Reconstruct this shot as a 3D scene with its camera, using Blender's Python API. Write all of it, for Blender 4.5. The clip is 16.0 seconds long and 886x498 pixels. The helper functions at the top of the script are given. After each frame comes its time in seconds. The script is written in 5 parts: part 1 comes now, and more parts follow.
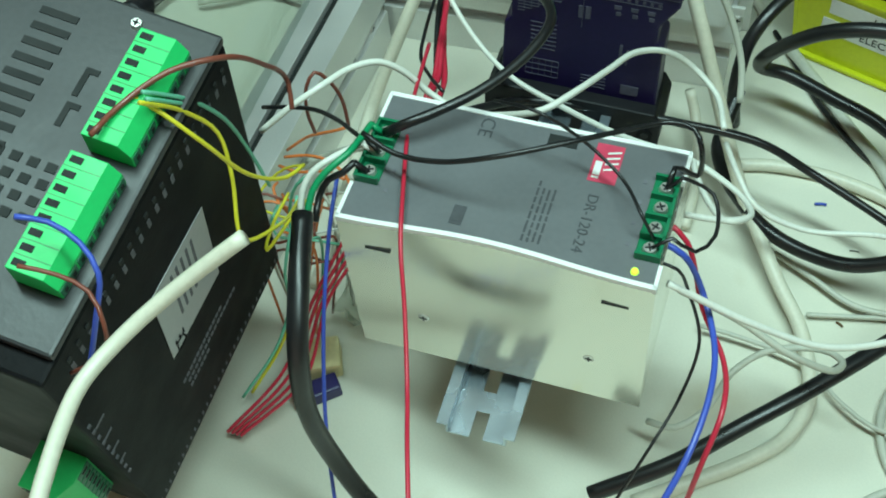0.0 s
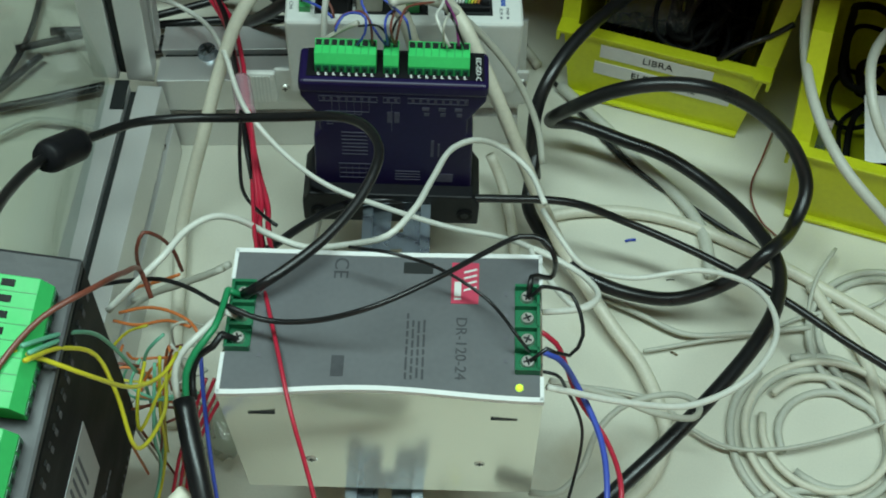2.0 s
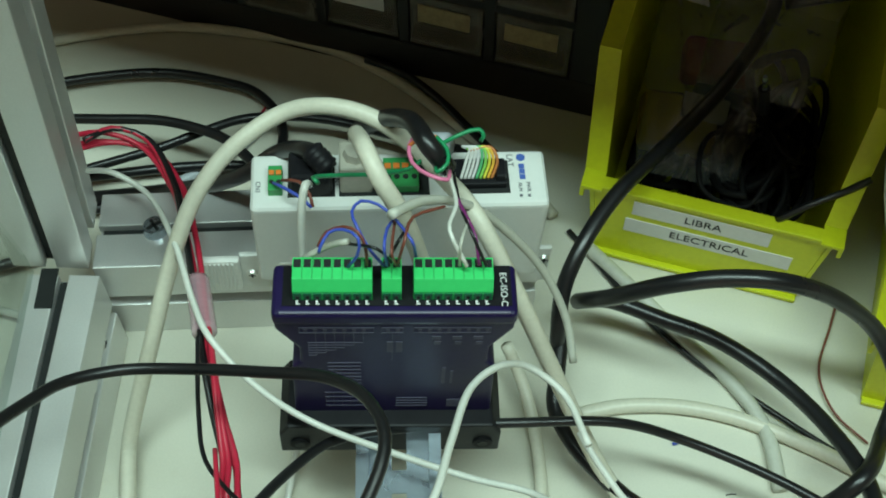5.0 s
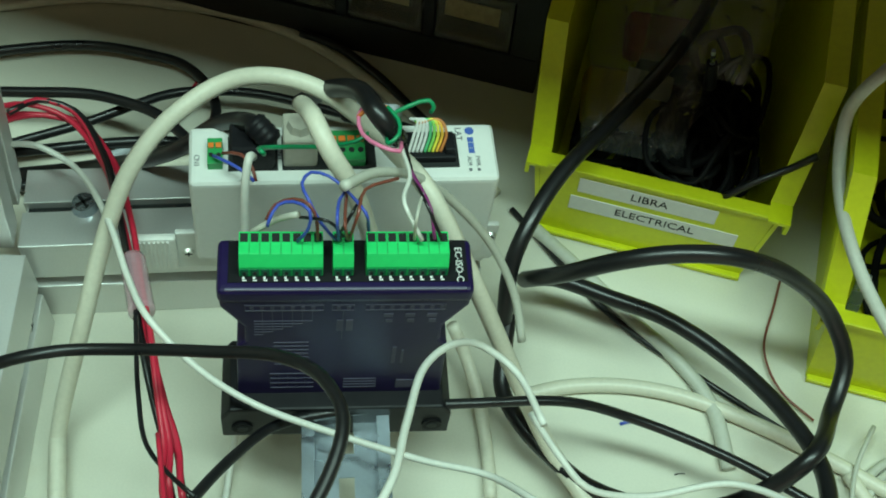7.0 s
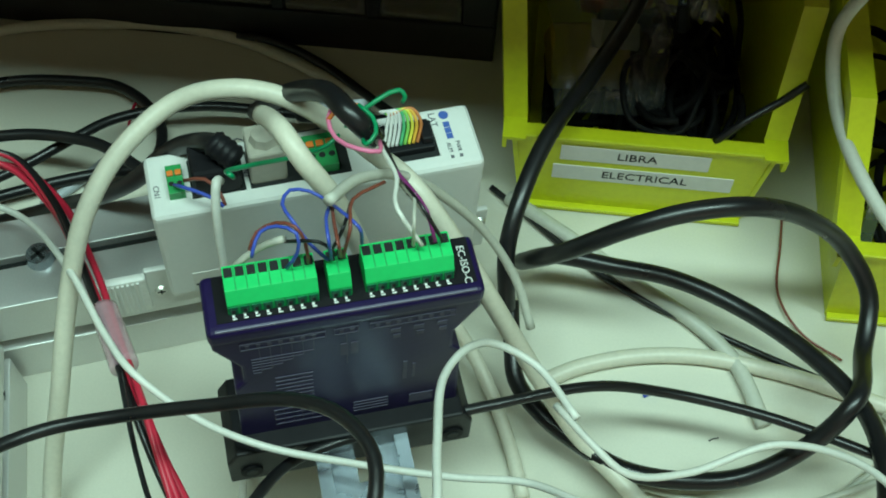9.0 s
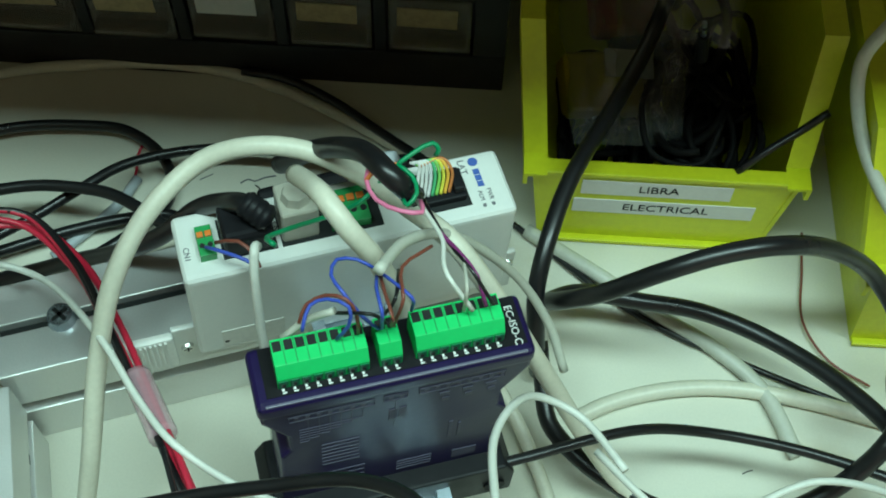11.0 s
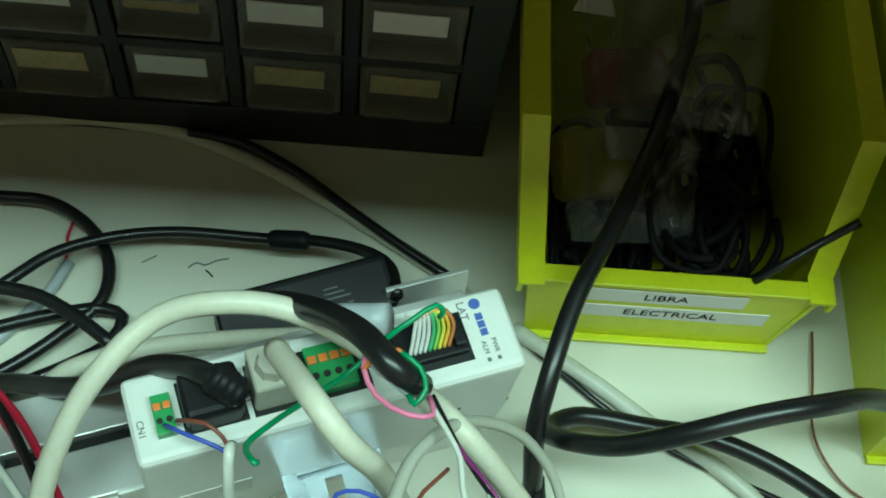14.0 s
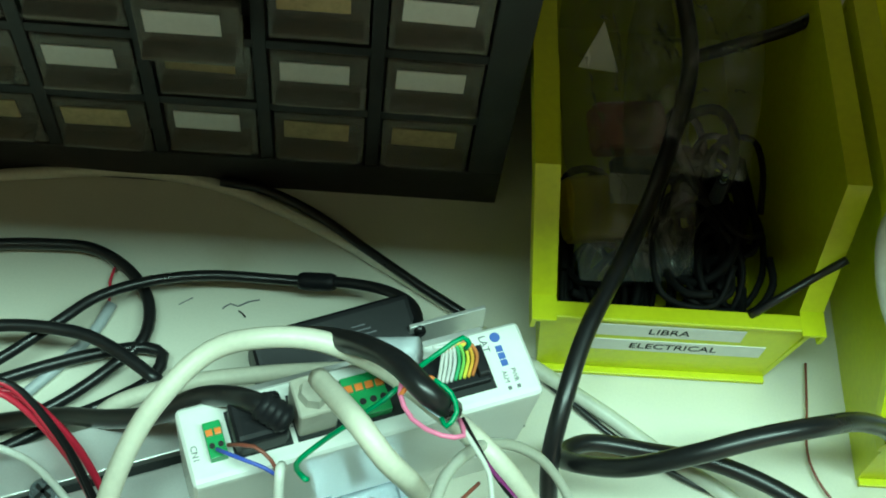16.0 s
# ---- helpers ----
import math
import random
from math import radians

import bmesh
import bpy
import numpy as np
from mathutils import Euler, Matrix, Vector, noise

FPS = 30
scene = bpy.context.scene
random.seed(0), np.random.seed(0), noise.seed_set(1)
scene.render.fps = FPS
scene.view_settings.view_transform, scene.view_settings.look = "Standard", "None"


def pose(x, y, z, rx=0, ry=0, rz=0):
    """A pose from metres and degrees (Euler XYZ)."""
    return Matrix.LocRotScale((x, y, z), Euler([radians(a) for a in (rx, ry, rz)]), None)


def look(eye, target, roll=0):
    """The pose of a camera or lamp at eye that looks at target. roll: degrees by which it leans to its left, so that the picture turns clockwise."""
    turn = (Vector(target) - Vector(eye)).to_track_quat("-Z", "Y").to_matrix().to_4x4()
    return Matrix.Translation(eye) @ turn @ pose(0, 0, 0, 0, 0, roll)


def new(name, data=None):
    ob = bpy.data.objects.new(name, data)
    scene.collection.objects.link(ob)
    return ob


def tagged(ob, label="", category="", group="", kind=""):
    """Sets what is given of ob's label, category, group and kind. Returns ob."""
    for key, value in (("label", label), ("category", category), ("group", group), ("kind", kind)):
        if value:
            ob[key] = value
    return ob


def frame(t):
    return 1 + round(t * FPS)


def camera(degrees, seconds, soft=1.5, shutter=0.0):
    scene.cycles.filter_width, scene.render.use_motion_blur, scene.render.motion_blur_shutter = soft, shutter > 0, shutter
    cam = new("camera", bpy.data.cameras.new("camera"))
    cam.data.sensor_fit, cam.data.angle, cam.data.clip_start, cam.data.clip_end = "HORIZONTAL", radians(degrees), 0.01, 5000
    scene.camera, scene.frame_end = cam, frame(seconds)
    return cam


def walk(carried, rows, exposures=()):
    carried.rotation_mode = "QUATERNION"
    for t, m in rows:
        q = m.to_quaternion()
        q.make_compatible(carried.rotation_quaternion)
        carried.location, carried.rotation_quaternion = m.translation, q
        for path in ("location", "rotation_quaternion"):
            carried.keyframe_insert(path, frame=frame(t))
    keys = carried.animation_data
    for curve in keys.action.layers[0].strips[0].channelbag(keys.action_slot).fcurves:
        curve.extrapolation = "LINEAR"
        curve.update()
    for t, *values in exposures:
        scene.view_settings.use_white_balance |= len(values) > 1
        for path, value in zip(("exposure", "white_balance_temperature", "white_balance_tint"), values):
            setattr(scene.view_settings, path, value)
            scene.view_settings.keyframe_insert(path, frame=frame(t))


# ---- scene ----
cam = camera(40.4, 16.0, soft=1.9)
PATH = [
    (0, (0.087, -0.238, 0.539), (-0.375, 0.801, -1.106), -7.5),
    (0.5, (0.063, -0.242, 0.555), (-0.234, 0.847, -1.096), -6.5),
    (1, (0.029, -0.242, 0.576), (-0.115, 0.883, -1.071), -4.8),
    (1.5, (0.028, -0.241, 0.6), (0.0, 0.887, -1.051), -1.5),
    (2, (0.035, -0.199, 0.583), (-0.015, 0.881, -1.1), -1.3),
    (2.5, (0.055, -0.144, 0.568), (-0.087, 0.932, -1.112), -4.3),
    (3, (0.03, -0.123, 0.559), (0.025, 0.937, -1.137), 1.6),
    (3.5, (0.024, -0.117, 0.576), (0.082, 0.989, -1.09), 0.8),
    (4, (0.012, -0.08, 0.562), (0.023, 1.031, -1.1), -0.5),
    (6.5, (0.012, -0.041, 0.511), (0.049, 1.005, -1.193), 1.3),
    (7, (-0.002, -0.045, 0.513), (0.152, 1.024, -1.17), 6.0),
    (7.5, (-0.016, -0.033, 0.514), (0.217, 1.017, -1.172), 6.6),
    (8, (-0.008, -0.015, 0.491), (0.187, 1.029, -1.204), 4.4),
    (8.2, (-0.005, -0.015, 0.484), (0.187, 1.006, -1.225), 2.8),
    (10.3, (-0.04, -0.006, 0.496), (0.251, 1.002, -1.206), 3.1),
    (10.5, (-0.041, 0.0, 0.494), (0.254, 0.996, -1.215), 3.9),
    (11, (-0.035, 0.015, 0.494), (0.251, 0.996, -1.225), 2.0),
    (11.5, (-0.034, 0.041, 0.498), (0.243, 1.043, -1.21), 2.5),
    (12, (-0.027, 0.067, 0.483), (0.224, 1.056, -1.237), 2.5),
    (12.5, (-0.018, 0.096, 0.465), (0.224, 0.998, -1.304), 4.5),
    (13, (-0.026, 0.114, 0.45), (0.194, 0.973, -1.343), 5.8),
    (13.5, (-0.041, 0.112, 0.469), (0.336, 0.96, -1.302), 11.3),
    (14, (-0.036, 0.122, 0.476), (0.36, 0.939, -1.305), 11.2),
    (14.5, (-0.033, 0.134, 0.462), (0.35, 0.924, -1.335), 10.9),
    (15, (-0.039, 0.133, 0.472), (0.344, 0.969, -1.304), 11.1),
    (15.5, (-0.051, 0.124, 0.489), (0.348, 0.999, -1.265), 10.9),
    (16, (-0.053, 0.107, 0.508), (0.364, 0.987, -1.238), 10.2),
]
walk(cam, [(t, look(eye, target, roll)) for t, eye, target, roll in PATH], [(0, -0.15, 6200, 8), (0.6, -0.42, 6250, 9), (2, -0.6, 6450, 17), (4, -0.38, 6500, 16), (7, -0.3, 6550, 2), (11, -0.22, 6150, 5), (13.5, -0.15, 6200, 0), (14.5, -0.05, 6250, -5), (16, 0.3, 6250, -11)])

# ---- light ----
world = bpy.data.worlds.new("room_light")
scene.world = world
world.use_nodes = True
# warm fill that reaches the bench only through the added south opening
world.node_tree.nodes["Background"].inputs[0].default_value = (1.0, 0.86, 0.66, 1)
world.node_tree.nodes["Background"].inputs[1].default_value = 0.72


tube = bpy.data.lights.new("fluorescent_tube_lamp", "AREA")
tube.shape, tube.size, tube.size_y, tube.energy, tube.color = "RECTANGLE", 1.2, 0.16, 22, (0.70, 1.0, 0.91)
# the tube hangs parallel to the bench and shines straight down
new("fluorescent_tube_lamp", tube).matrix_world = pose(0.126, -0.05, 1.25, 0, 0, -17.9)


# ---- materials ----
def mat(name, colour, rough=0.5, metal=0.0, vary=0.12, scale=60.0, bump=0.0, bump_scale=400.0, spec=0.5, trans=0.0, alpha=1.0, coat=0.0, stain=None, per_object=0.0, emit=None):
    """A procedural surface: colour that varies at two scales, roughness that varies, fine relief."""
    m = bpy.data.materials.new(name)
    m.use_nodes = True
    nt = m.node_tree
    n, l = nt.nodes, nt.links
    b = n["Principled BSDF"]
    co = n.new("ShaderNodeTexCoord")
    big = n.new("ShaderNodeTexNoise")
    big.inputs["Scale"].default_value, big.inputs["Detail"].default_value = scale, 4
    fine = n.new("ShaderNodeTexNoise")
    fine.inputs["Scale"].default_value, fine.inputs["Detail"].default_value = bump_scale, 3
    l.new(co.outputs["Object"], big.inputs["Vector"])
    l.new(co.outputs["Object"], fine.inputs["Vector"])
    add = n.new("ShaderNodeMath")
    add.operation = "ADD"
    l.new(big.outputs[0], add.inputs[0])
    l.new(fine.outputs[0], add.inputs[1])
    ramp = n.new("ShaderNodeMapRange")
    ramp.inputs[1].default_value, ramp.inputs[2].default_value = 0.6, 1.4
    ramp.inputs[3].default_value, ramp.inputs[4].default_value = 1 - vary, 1 + vary
    l.new(add.outputs[0], ramp.inputs[0])
    last = ramp.outputs[0]
    if per_object:
        info = n.new("ShaderNodeObjectInfo")
        r2 = n.new("ShaderNodeMapRange")
        r2.inputs[3].default_value, r2.inputs[4].default_value = 1 - per_object, 1 + per_object
        l.new(info.outputs["Random"], r2.inputs[0])
        mul = n.new("ShaderNodeMath")
        mul.operation = "MULTIPLY"
        l.new(last, mul.inputs[0])
        l.new(r2.outputs[0], mul.inputs[1])
        last = mul.outputs[0]
    mix = n.new("ShaderNodeVectorMath")
    mix.operation = "SCALE"
    mix.inputs[0].default_value = colour
    l.new(last, mix.inputs["Scale"])
    out = mix.outputs[0]
    if stain:
        sc, low, high, tint = stain
        sn = n.new("ShaderNodeTexNoise")
        sn.inputs["Scale"].default_value, sn.inputs["Detail"].default_value = sc, 6
        l.new(co.outputs["Object"], sn.inputs["Vector"])
        sr = n.new("ShaderNodeMapRange")
        sr.inputs[1].default_value, sr.inputs[2].default_value = low, high
        l.new(sn.outputs[0], sr.inputs[0])
        sm = n.new("ShaderNodeMixRGB")
        sm.inputs[2].default_value = (*tint, 1)
        l.new(sr.outputs[0], sm.inputs[0])
        l.new(out, sm.inputs[1])
        out = sm.outputs[0]
    l.new(out, b.inputs["Base Color"])
    rr = n.new("ShaderNodeMapRange")
    rr.inputs[1].default_value, rr.inputs[2].default_value = 0.3, 0.7
    rr.inputs[3].default_value, rr.inputs[4].default_value = max(rough - 0.07, 0.02), min(rough + 0.07, 1)
    l.new(big.outputs[0], rr.inputs[0])
    l.new(rr.outputs[0], b.inputs["Roughness"])
    b.inputs["Metallic"].default_value = metal
    b.inputs["Specular IOR Level"].default_value = spec
    b.inputs["Transmission Weight"].default_value = trans
    b.inputs["Alpha"].default_value = alpha
    b.inputs["Coat Weight"].default_value = coat
    if emit:
        b.inputs["Emission Color"].default_value, b.inputs["Emission Strength"].default_value = (*emit[0], 1), emit[1]
    if bump:
        bp = n.new("ShaderNodeBump")
        bp.inputs["Strength"].default_value, bp.inputs["Distance"].default_value = bump, 0.0006
        l.new(fine.outputs[0], bp.inputs["Height"])
        l.new(bp.outputs[0], b.inputs["Normal"])
    return m


TABLE = mat("cream_laminate", (0.68, 0.66, 0.56), 0.38, vary=0.05, scale=9, bump=0.05, bump_scale=900, stain=(14, 0.60, 0.85, (0.50, 0.43, 0.30)))
ALU = mat("anodised_aluminium", (0.70, 0.70, 0.69), 0.38, 0.55, vary=0.06, scale=30, bump=0.05, bump_scale=1200)
BRIGHT = mat("zinc_plated_steel", (0.46, 0.53, 0.60), 0.28, 0.9, vary=0.05, scale=30, bump=0.08, bump_scale=700)
SCREW = mat("bright_screw_steel", (0.78, 0.77, 0.73), 0.32, 0.85, vary=0.08)
SHELL = mat("satin_sheet_aluminium", (0.80, 0.79, 0.72), 0.17, 0.88, vary=0.03, scale=20, bump=0.02, bump_scale=900)
EDGE = mat("bare_white_edge", (0.84, 0.85, 0.84), 0.60, 0.0, vary=0.04, spec=0.3)
GREYLABEL = mat("grey_printed_face", (0.13, 0.135, 0.145), 0.42, vary=0.08, scale=40, bump=0.05)
INK = mat("black_ink", (0.012, 0.012, 0.014), 0.8, vary=0.2, spec=0.1)
FAINTINK = mat("faint_grey_ink", (0.075, 0.077, 0.085), 0.7, vary=0.2, spec=0.2)
DIAGRAMINK = mat("dim_violet_grey_ink", (0.085, 0.080, 0.12), 0.6, vary=0.2, spec=0.2)
GREYINK = mat("grey_ink", (0.16, 0.16, 0.18), 0.8, vary=0.2, spec=0.1)
WHITEINK = mat("white_ink", (0.80, 0.80, 0.78), 0.5, vary=0.05)
BLUEINK = mat("blue_ink", (0.06, 0.12, 0.42), 0.5)
RED = mat("red_print", (0.62, 0.06, 0.12), 0.4, vary=0.1)
GREEN = mat("bright_green_plastic", (0.035, 0.58, 0.15), 0.40, vary=0.08, bump=0.03, spec=0.4)
DKGREEN = mat("dark_green_plastic", (0.008, 0.16, 0.07), 0.35, vary=0.1)
MIDGREEN = mat("green_connector_plastic", (0.03, 0.28, 0.08), 0.4, vary=0.1)
HOLE = mat("dark_hole", (0.006, 0.008, 0.008), 0.7, vary=0.2)
ORANGE = mat("orange_plastic", (0.75, 0.20, 0.03), 0.4)
PURPLE = mat("dark_violet_plastic", (0.013, 0.007, 0.050), 0.36, vary=0.15, scale=40, bump=0.05, spec=0.22)
BLACKP = mat("black_plastic", (0.010, 0.010, 0.012), 0.45, vary=0.2, bump=0.08, spec=0.18)
BLACKM = mat("black_painted_steel", (0.008, 0.008, 0.009), 0.50, vary=0.25, scale=35, bump=0.12, bump_scale=600, spec=0.06)
TOPM = mat("dark_grey_painted_steel", (0.030, 0.031, 0.034), 0.42, 0.0, vary=0.2, scale=35, bump=0.1)
WHITEP = mat("white_painted_metal", (0.72, 0.73, 0.70), 0.33, vary=0.03, scale=18, bump=0.04, stain=(22, 0.66, 0.9, (0.55, 0.52, 0.44)))
WHITELAB = mat("white_paper_label", (0.74, 0.74, 0.72), 0.6, vary=0.06, bump=0.06)
SILVERLAB = mat("silver_foil_label", (0.50, 0.51, 0.53), 0.35, 0.3, vary=0.06)
GREYLAB = mat("grey_paper_label", (0.42, 0.43, 0.44), 0.5, vary=0.08)
YELLOW = mat("yellow_polypropylene", (0.62, 0.66, 0.012), 0.42, vary=0.08, scale=25, bump=0.06, bump_scale=300)
SMOKE = mat("smoky_clear_plastic", (0.20, 0.19, 0.16), 0.22, alpha=0.55, vary=0.2, scale=50)
CABBODY = mat("black_cabinet_steel", (0.014, 0.013, 0.013), 0.5, vary=0.2, bump=0.1)
STUFF1 = mat("brown_small_parts", (0.20, 0.13, 0.06), 0.6, vary=0.6, scale=160, bump=0.8, bump_scale=300, per_object=0.6)
LEDM = mat("lit_yellow_green_led", (0.55, 0.75, 0.05), 0.3, emit=((0.6, 1.0, 0.05), 1.2))
WALL = mat("painted_wall", (0.78, 0.69, 0.56), 0.7, vary=0.06, scale=4, bump=0.1)
# dark brown keeps bounced light low and warm below the unseen shelf
SHELFM = mat("dark_brown_shelf_board", (0.055, 0.034, 0.020), 0.6, vary=0.2, scale=12, bump=0.1)
FLOORM = mat("warm_grey_vinyl_floor", (0.42, 0.38, 0.32), 0.5, vary=0.15, scale=8)


def clear_sheet(name, rough, tint, haze=0.0):
    """Clear sheet: what is behind shows through, gloss by angle."""
    m = bpy.data.materials.new(name)
    m.use_nodes = True
    n, l = m.node_tree.nodes, m.node_tree.links
    n.remove(n["Principled BSDF"])
    tr, gl, fr, mx = n.new("ShaderNodeBsdfTransparent"), n.new("ShaderNodeBsdfGlossy"), n.new("ShaderNodeLayerWeight"), n.new("ShaderNodeMixShader")
    no, ad = n.new("ShaderNodeTexNoise"), n.new("ShaderNodeBump")
    no.inputs["Scale"].default_value, ad.inputs["Strength"].default_value, ad.inputs["Distance"].default_value = 12, 0.04, 0.01
    l.new(no.outputs[0], ad.inputs["Height"])
    l.new(ad.outputs[0], gl.inputs["Normal"])
    tr.inputs[0].default_value, gl.inputs["Roughness"].default_value, fr.inputs["Blend"].default_value = (*tint, 1), rough, 0.5
    pw, sc = n.new("ShaderNodeMath"), n.new("ShaderNodeMath")
    pw.operation, sc.operation = "POWER", "MULTIPLY_ADD"
    pw.inputs[1].default_value, sc.inputs[1].default_value, sc.inputs[2].default_value = 4.0, 0.55, 0.04
    l.new(fr.outputs["Facing"], pw.inputs[0]), l.new(pw.outputs[0], sc.inputs[0])
    l.new(sc.outputs[0], mx.inputs[0]), l.new(tr.outputs[0], mx.inputs[1]), l.new(gl.outputs[0], mx.inputs[2])
    last = mx
    if haze:
        di, hz = n.new("ShaderNodeBsdfDiffuse"), n.new("ShaderNodeMixShader")
        di.inputs[0].default_value, hz.inputs[0].default_value = (0.75, 0.77, 0.72, 1), haze
        l.new(mx.outputs[0], hz.inputs[1]), l.new(di.outputs[0], hz.inputs[2])
        last = hz
    l.new(last.outputs[0], n["Material Output"].inputs[0])
    return m


ACRYL = clear_sheet("acrylic_sheet", 0.06, (0.90, 0.94, 0.92))
TAPE = mat("clear_tape", (0.70, 0.45, 0.52), 0.2, alpha=0.45, vary=0.1)
FOAM = mat("cream_foam", (0.75, 0.66, 0.36), 0.7, vary=0.1, bump=0.3)


def cable_mat(name, colour, rough=0.42, vary=0.08):
    return mat(name, colour, rough, vary=vary, scale=45, bump=0.04, bump_scale=500)


C_BLACK = cable_mat("black_cable_sheath", (0.010, 0.010, 0.011), 0.33, 0.25)
C_LEAD = mat("dull_black_lead", (0.008, 0.008, 0.008), 0.62, vary=0.25, spec=0.12)
C_CREAM = cable_mat("cream_cable_sheath", (0.66, 0.63, 0.52), 0.42)
C_WHITE = cable_mat("white_cable_sheath", (0.72, 0.72, 0.66), 0.4)
C_GREY = cable_mat("pale_grey_cable_sheath", (0.52, 0.52, 0.45), 0.45)
C_SLATE = cable_mat("slate_grey_cable_sheath", (0.40, 0.43, 0.46), 0.45)
C_RED = cable_mat("red_wire", (0.52, 0.02, 0.05), 0.38)
C_BLUE = cable_mat("blue_wire", (0.05, 0.09, 0.48), 0.38)
C_GREEN = cable_mat("green_wire", (0.01, 0.26, 0.10), 0.38)
C_LGREEN = cable_mat("pale_green_wire", (0.16, 0.50, 0.34), 0.38)
C_YELLOW = cable_mat("yellow_wire", (0.66, 0.60, 0.03), 0.38)
C_BROWN = cable_mat("brown_wire", (0.20, 0.055, 0.035), 0.38)
C_ORANGE = cable_mat("orange_wire", (0.72, 0.20, 0.05), 0.38)
C_PINK = cable_mat("pink_wire", (0.78, 0.20, 0.36), 0.38)
C_VIOLET = cable_mat("violet_wire", (0.22, 0.03, 0.16), 0.38)


# ---- builders ----
def part(name, bm, material, parent=None, label="", m=None, smooth=False):
    me = bpy.data.meshes.new(name)
    bm.to_mesh(me)
    bm.free()
    me.materials.append(material)
    if smooth:
        for p in me.polygons:
            p.use_smooth = True
    ob = new(name, me)
    if parent:
        ob.parent = parent
    if m is not None:
        ob.matrix_basis = m
    if label:
        ob["label"] = label
    return ob


def thing(name, m, label, category, group="", kind=""):
    ob = new(name)
    ob.empty_display_size = 0.02
    ob.matrix_basis = m
    return tagged(ob, label, category, group, kind)


def box(x0, x1, y0, y1, z0, z1, bevel=0.0, seg=2, bm=None):
    bm = bm or bmesh.new()
    vs = bmesh.ops.create_cube(bm, size=1)["verts"]
    for v in vs:
        v.co = Vector(((x0 + x1) / 2 + v.co.x * (x1 - x0), (y0 + y1) / 2 + v.co.y * (y1 - y0), (z0 + z1) / 2 + v.co.z * (z1 - z0)))
    if bevel:
        es = list({e for v in vs for e in v.link_edges})
        bmesh.ops.bevel(bm, geom=es, offset=bevel, segments=seg, affect="EDGES", profile=0.6)
    return bm


def prism(outline, y0, y1, bevel=0.0):
    """An outline in x and z, pushed from y0 to y1."""
    bm = bmesh.new()
    a = [bm.verts.new((x, y0, z)) for x, z in outline]
    b = [bm.verts.new((x, y1, z)) for x, z in outline]
    bm.faces.new(a)
    bm.faces.new(b[::-1])
    for i in range(len(a)):
        j = (i + 1) % len(a)
        bm.faces.new((a[j], a[i], b[i], b[j]))
    bmesh.ops.recalc_face_normals(bm, faces=bm.faces)
    if bevel:
        bmesh.ops.bevel(bm, geom=list(bm.edges), offset=bevel, segments=2, affect="EDGES", profile=0.6)
    return bm


def cyl(r, z0, z1, n=20, r2=None, at=(0, 0), bm=None, bevel=0.0):
    bm = bm or bmesh.new()
    vs = bmesh.ops.create_cone(bm, cap_ends=True, segments=n, radius1=r, radius2=r if r2 is None else r2, depth=z1 - z0)["verts"]
    for v in vs:
        v.co += Vector((at[0], at[1], (z0 + z1) / 2))
    if bevel:
        es = [e for e in {e for v in vs for e in v.link_edges} if abs(e.verts[0].co.z - e.verts[1].co.z) < 1e-6]
        bmesh.ops.bevel(bm, geom=es, offset=bevel, segments=2, affect="EDGES")
    return bm


def glide(points, step=0.004):
    """A smooth line through the points (centripetal Catmull-Rom)."""
    p = [np.array(q, float) for q in points]
    p = [2 * p[0] - p[1]] + p + [2 * p[-1] - p[-2]]
    out = []
    for i in range(1, len(p) - 2):
        a, b, c, d = p[i - 1:i + 3]
        n = max(2, int(np.linalg.norm(c - b) / step))
        ta = max(np.linalg.norm(b - a), 1e-5) ** 0.5
        tb = max(np.linalg.norm(c - b), 1e-5) ** 0.5
        tc = max(np.linalg.norm(d - c), 1e-5) ** 0.5
        m1 = tb * ((b - a) / ta - (c - a) / (ta + tb) + (c - b) / tb)
        m2 = tb * ((c - b) / tb - (d - b) / (tb + tc) + (d - c) / tc)
        for k in range(n):
            s = k / n
            out.append((2 * s ** 3 - 3 * s ** 2 + 1) * b + (s ** 3 - 2 * s ** 2 + s) * m1 + (3 * s ** 2 - 2 * s ** 3) * c + (s ** 3 - s ** 2) * m2)
    out.append(p[-2])
    return out


def sweep(line, r, sides=10, taper=None, bm=None):
    """A round tube along a line."""
    bm = bm or bmesh.new()
    line = [Vector(q) for q in line]
    ring_before, up = None, Vector((0.13, 0.21, 0.97))
    for i, c in enumerate(line):
        t = (line[min(i + 1, len(line) - 1)] - line[max(i - 1, 0)])
        if t.length < 1e-9:
            continue
        t.normalize()
        up = up - t * up.dot(t)
        if up.length < 1e-4:
            up = t.orthogonal()
        up.normalize()
        side = t.cross(up)
        rr = r * (taper(i / (len(line) - 1)) if taper else 1)
        ring = [bm.verts.new(c + (up * math.cos(2 * math.pi * k / sides) + side * math.sin(2 * math.pi * k / sides)) * rr) for k in range(sides)]
        if ring_before:
            for k in range(sides):
                bm.faces.new((ring_before[k], ring_before[(k + 1) % sides], ring[(k + 1) % sides], ring[k]))
        else:
            bm.faces.new(ring[::-1])
        ring_before = ring
    bm.faces.new(ring_before)
    return bm


def cable(name, points, r, material, label, category="cable", group="", sides=10):
    ob = part(name, sweep(glide(points), r, sides), material, smooth=True)
    return tagged(ob, label, category, group)


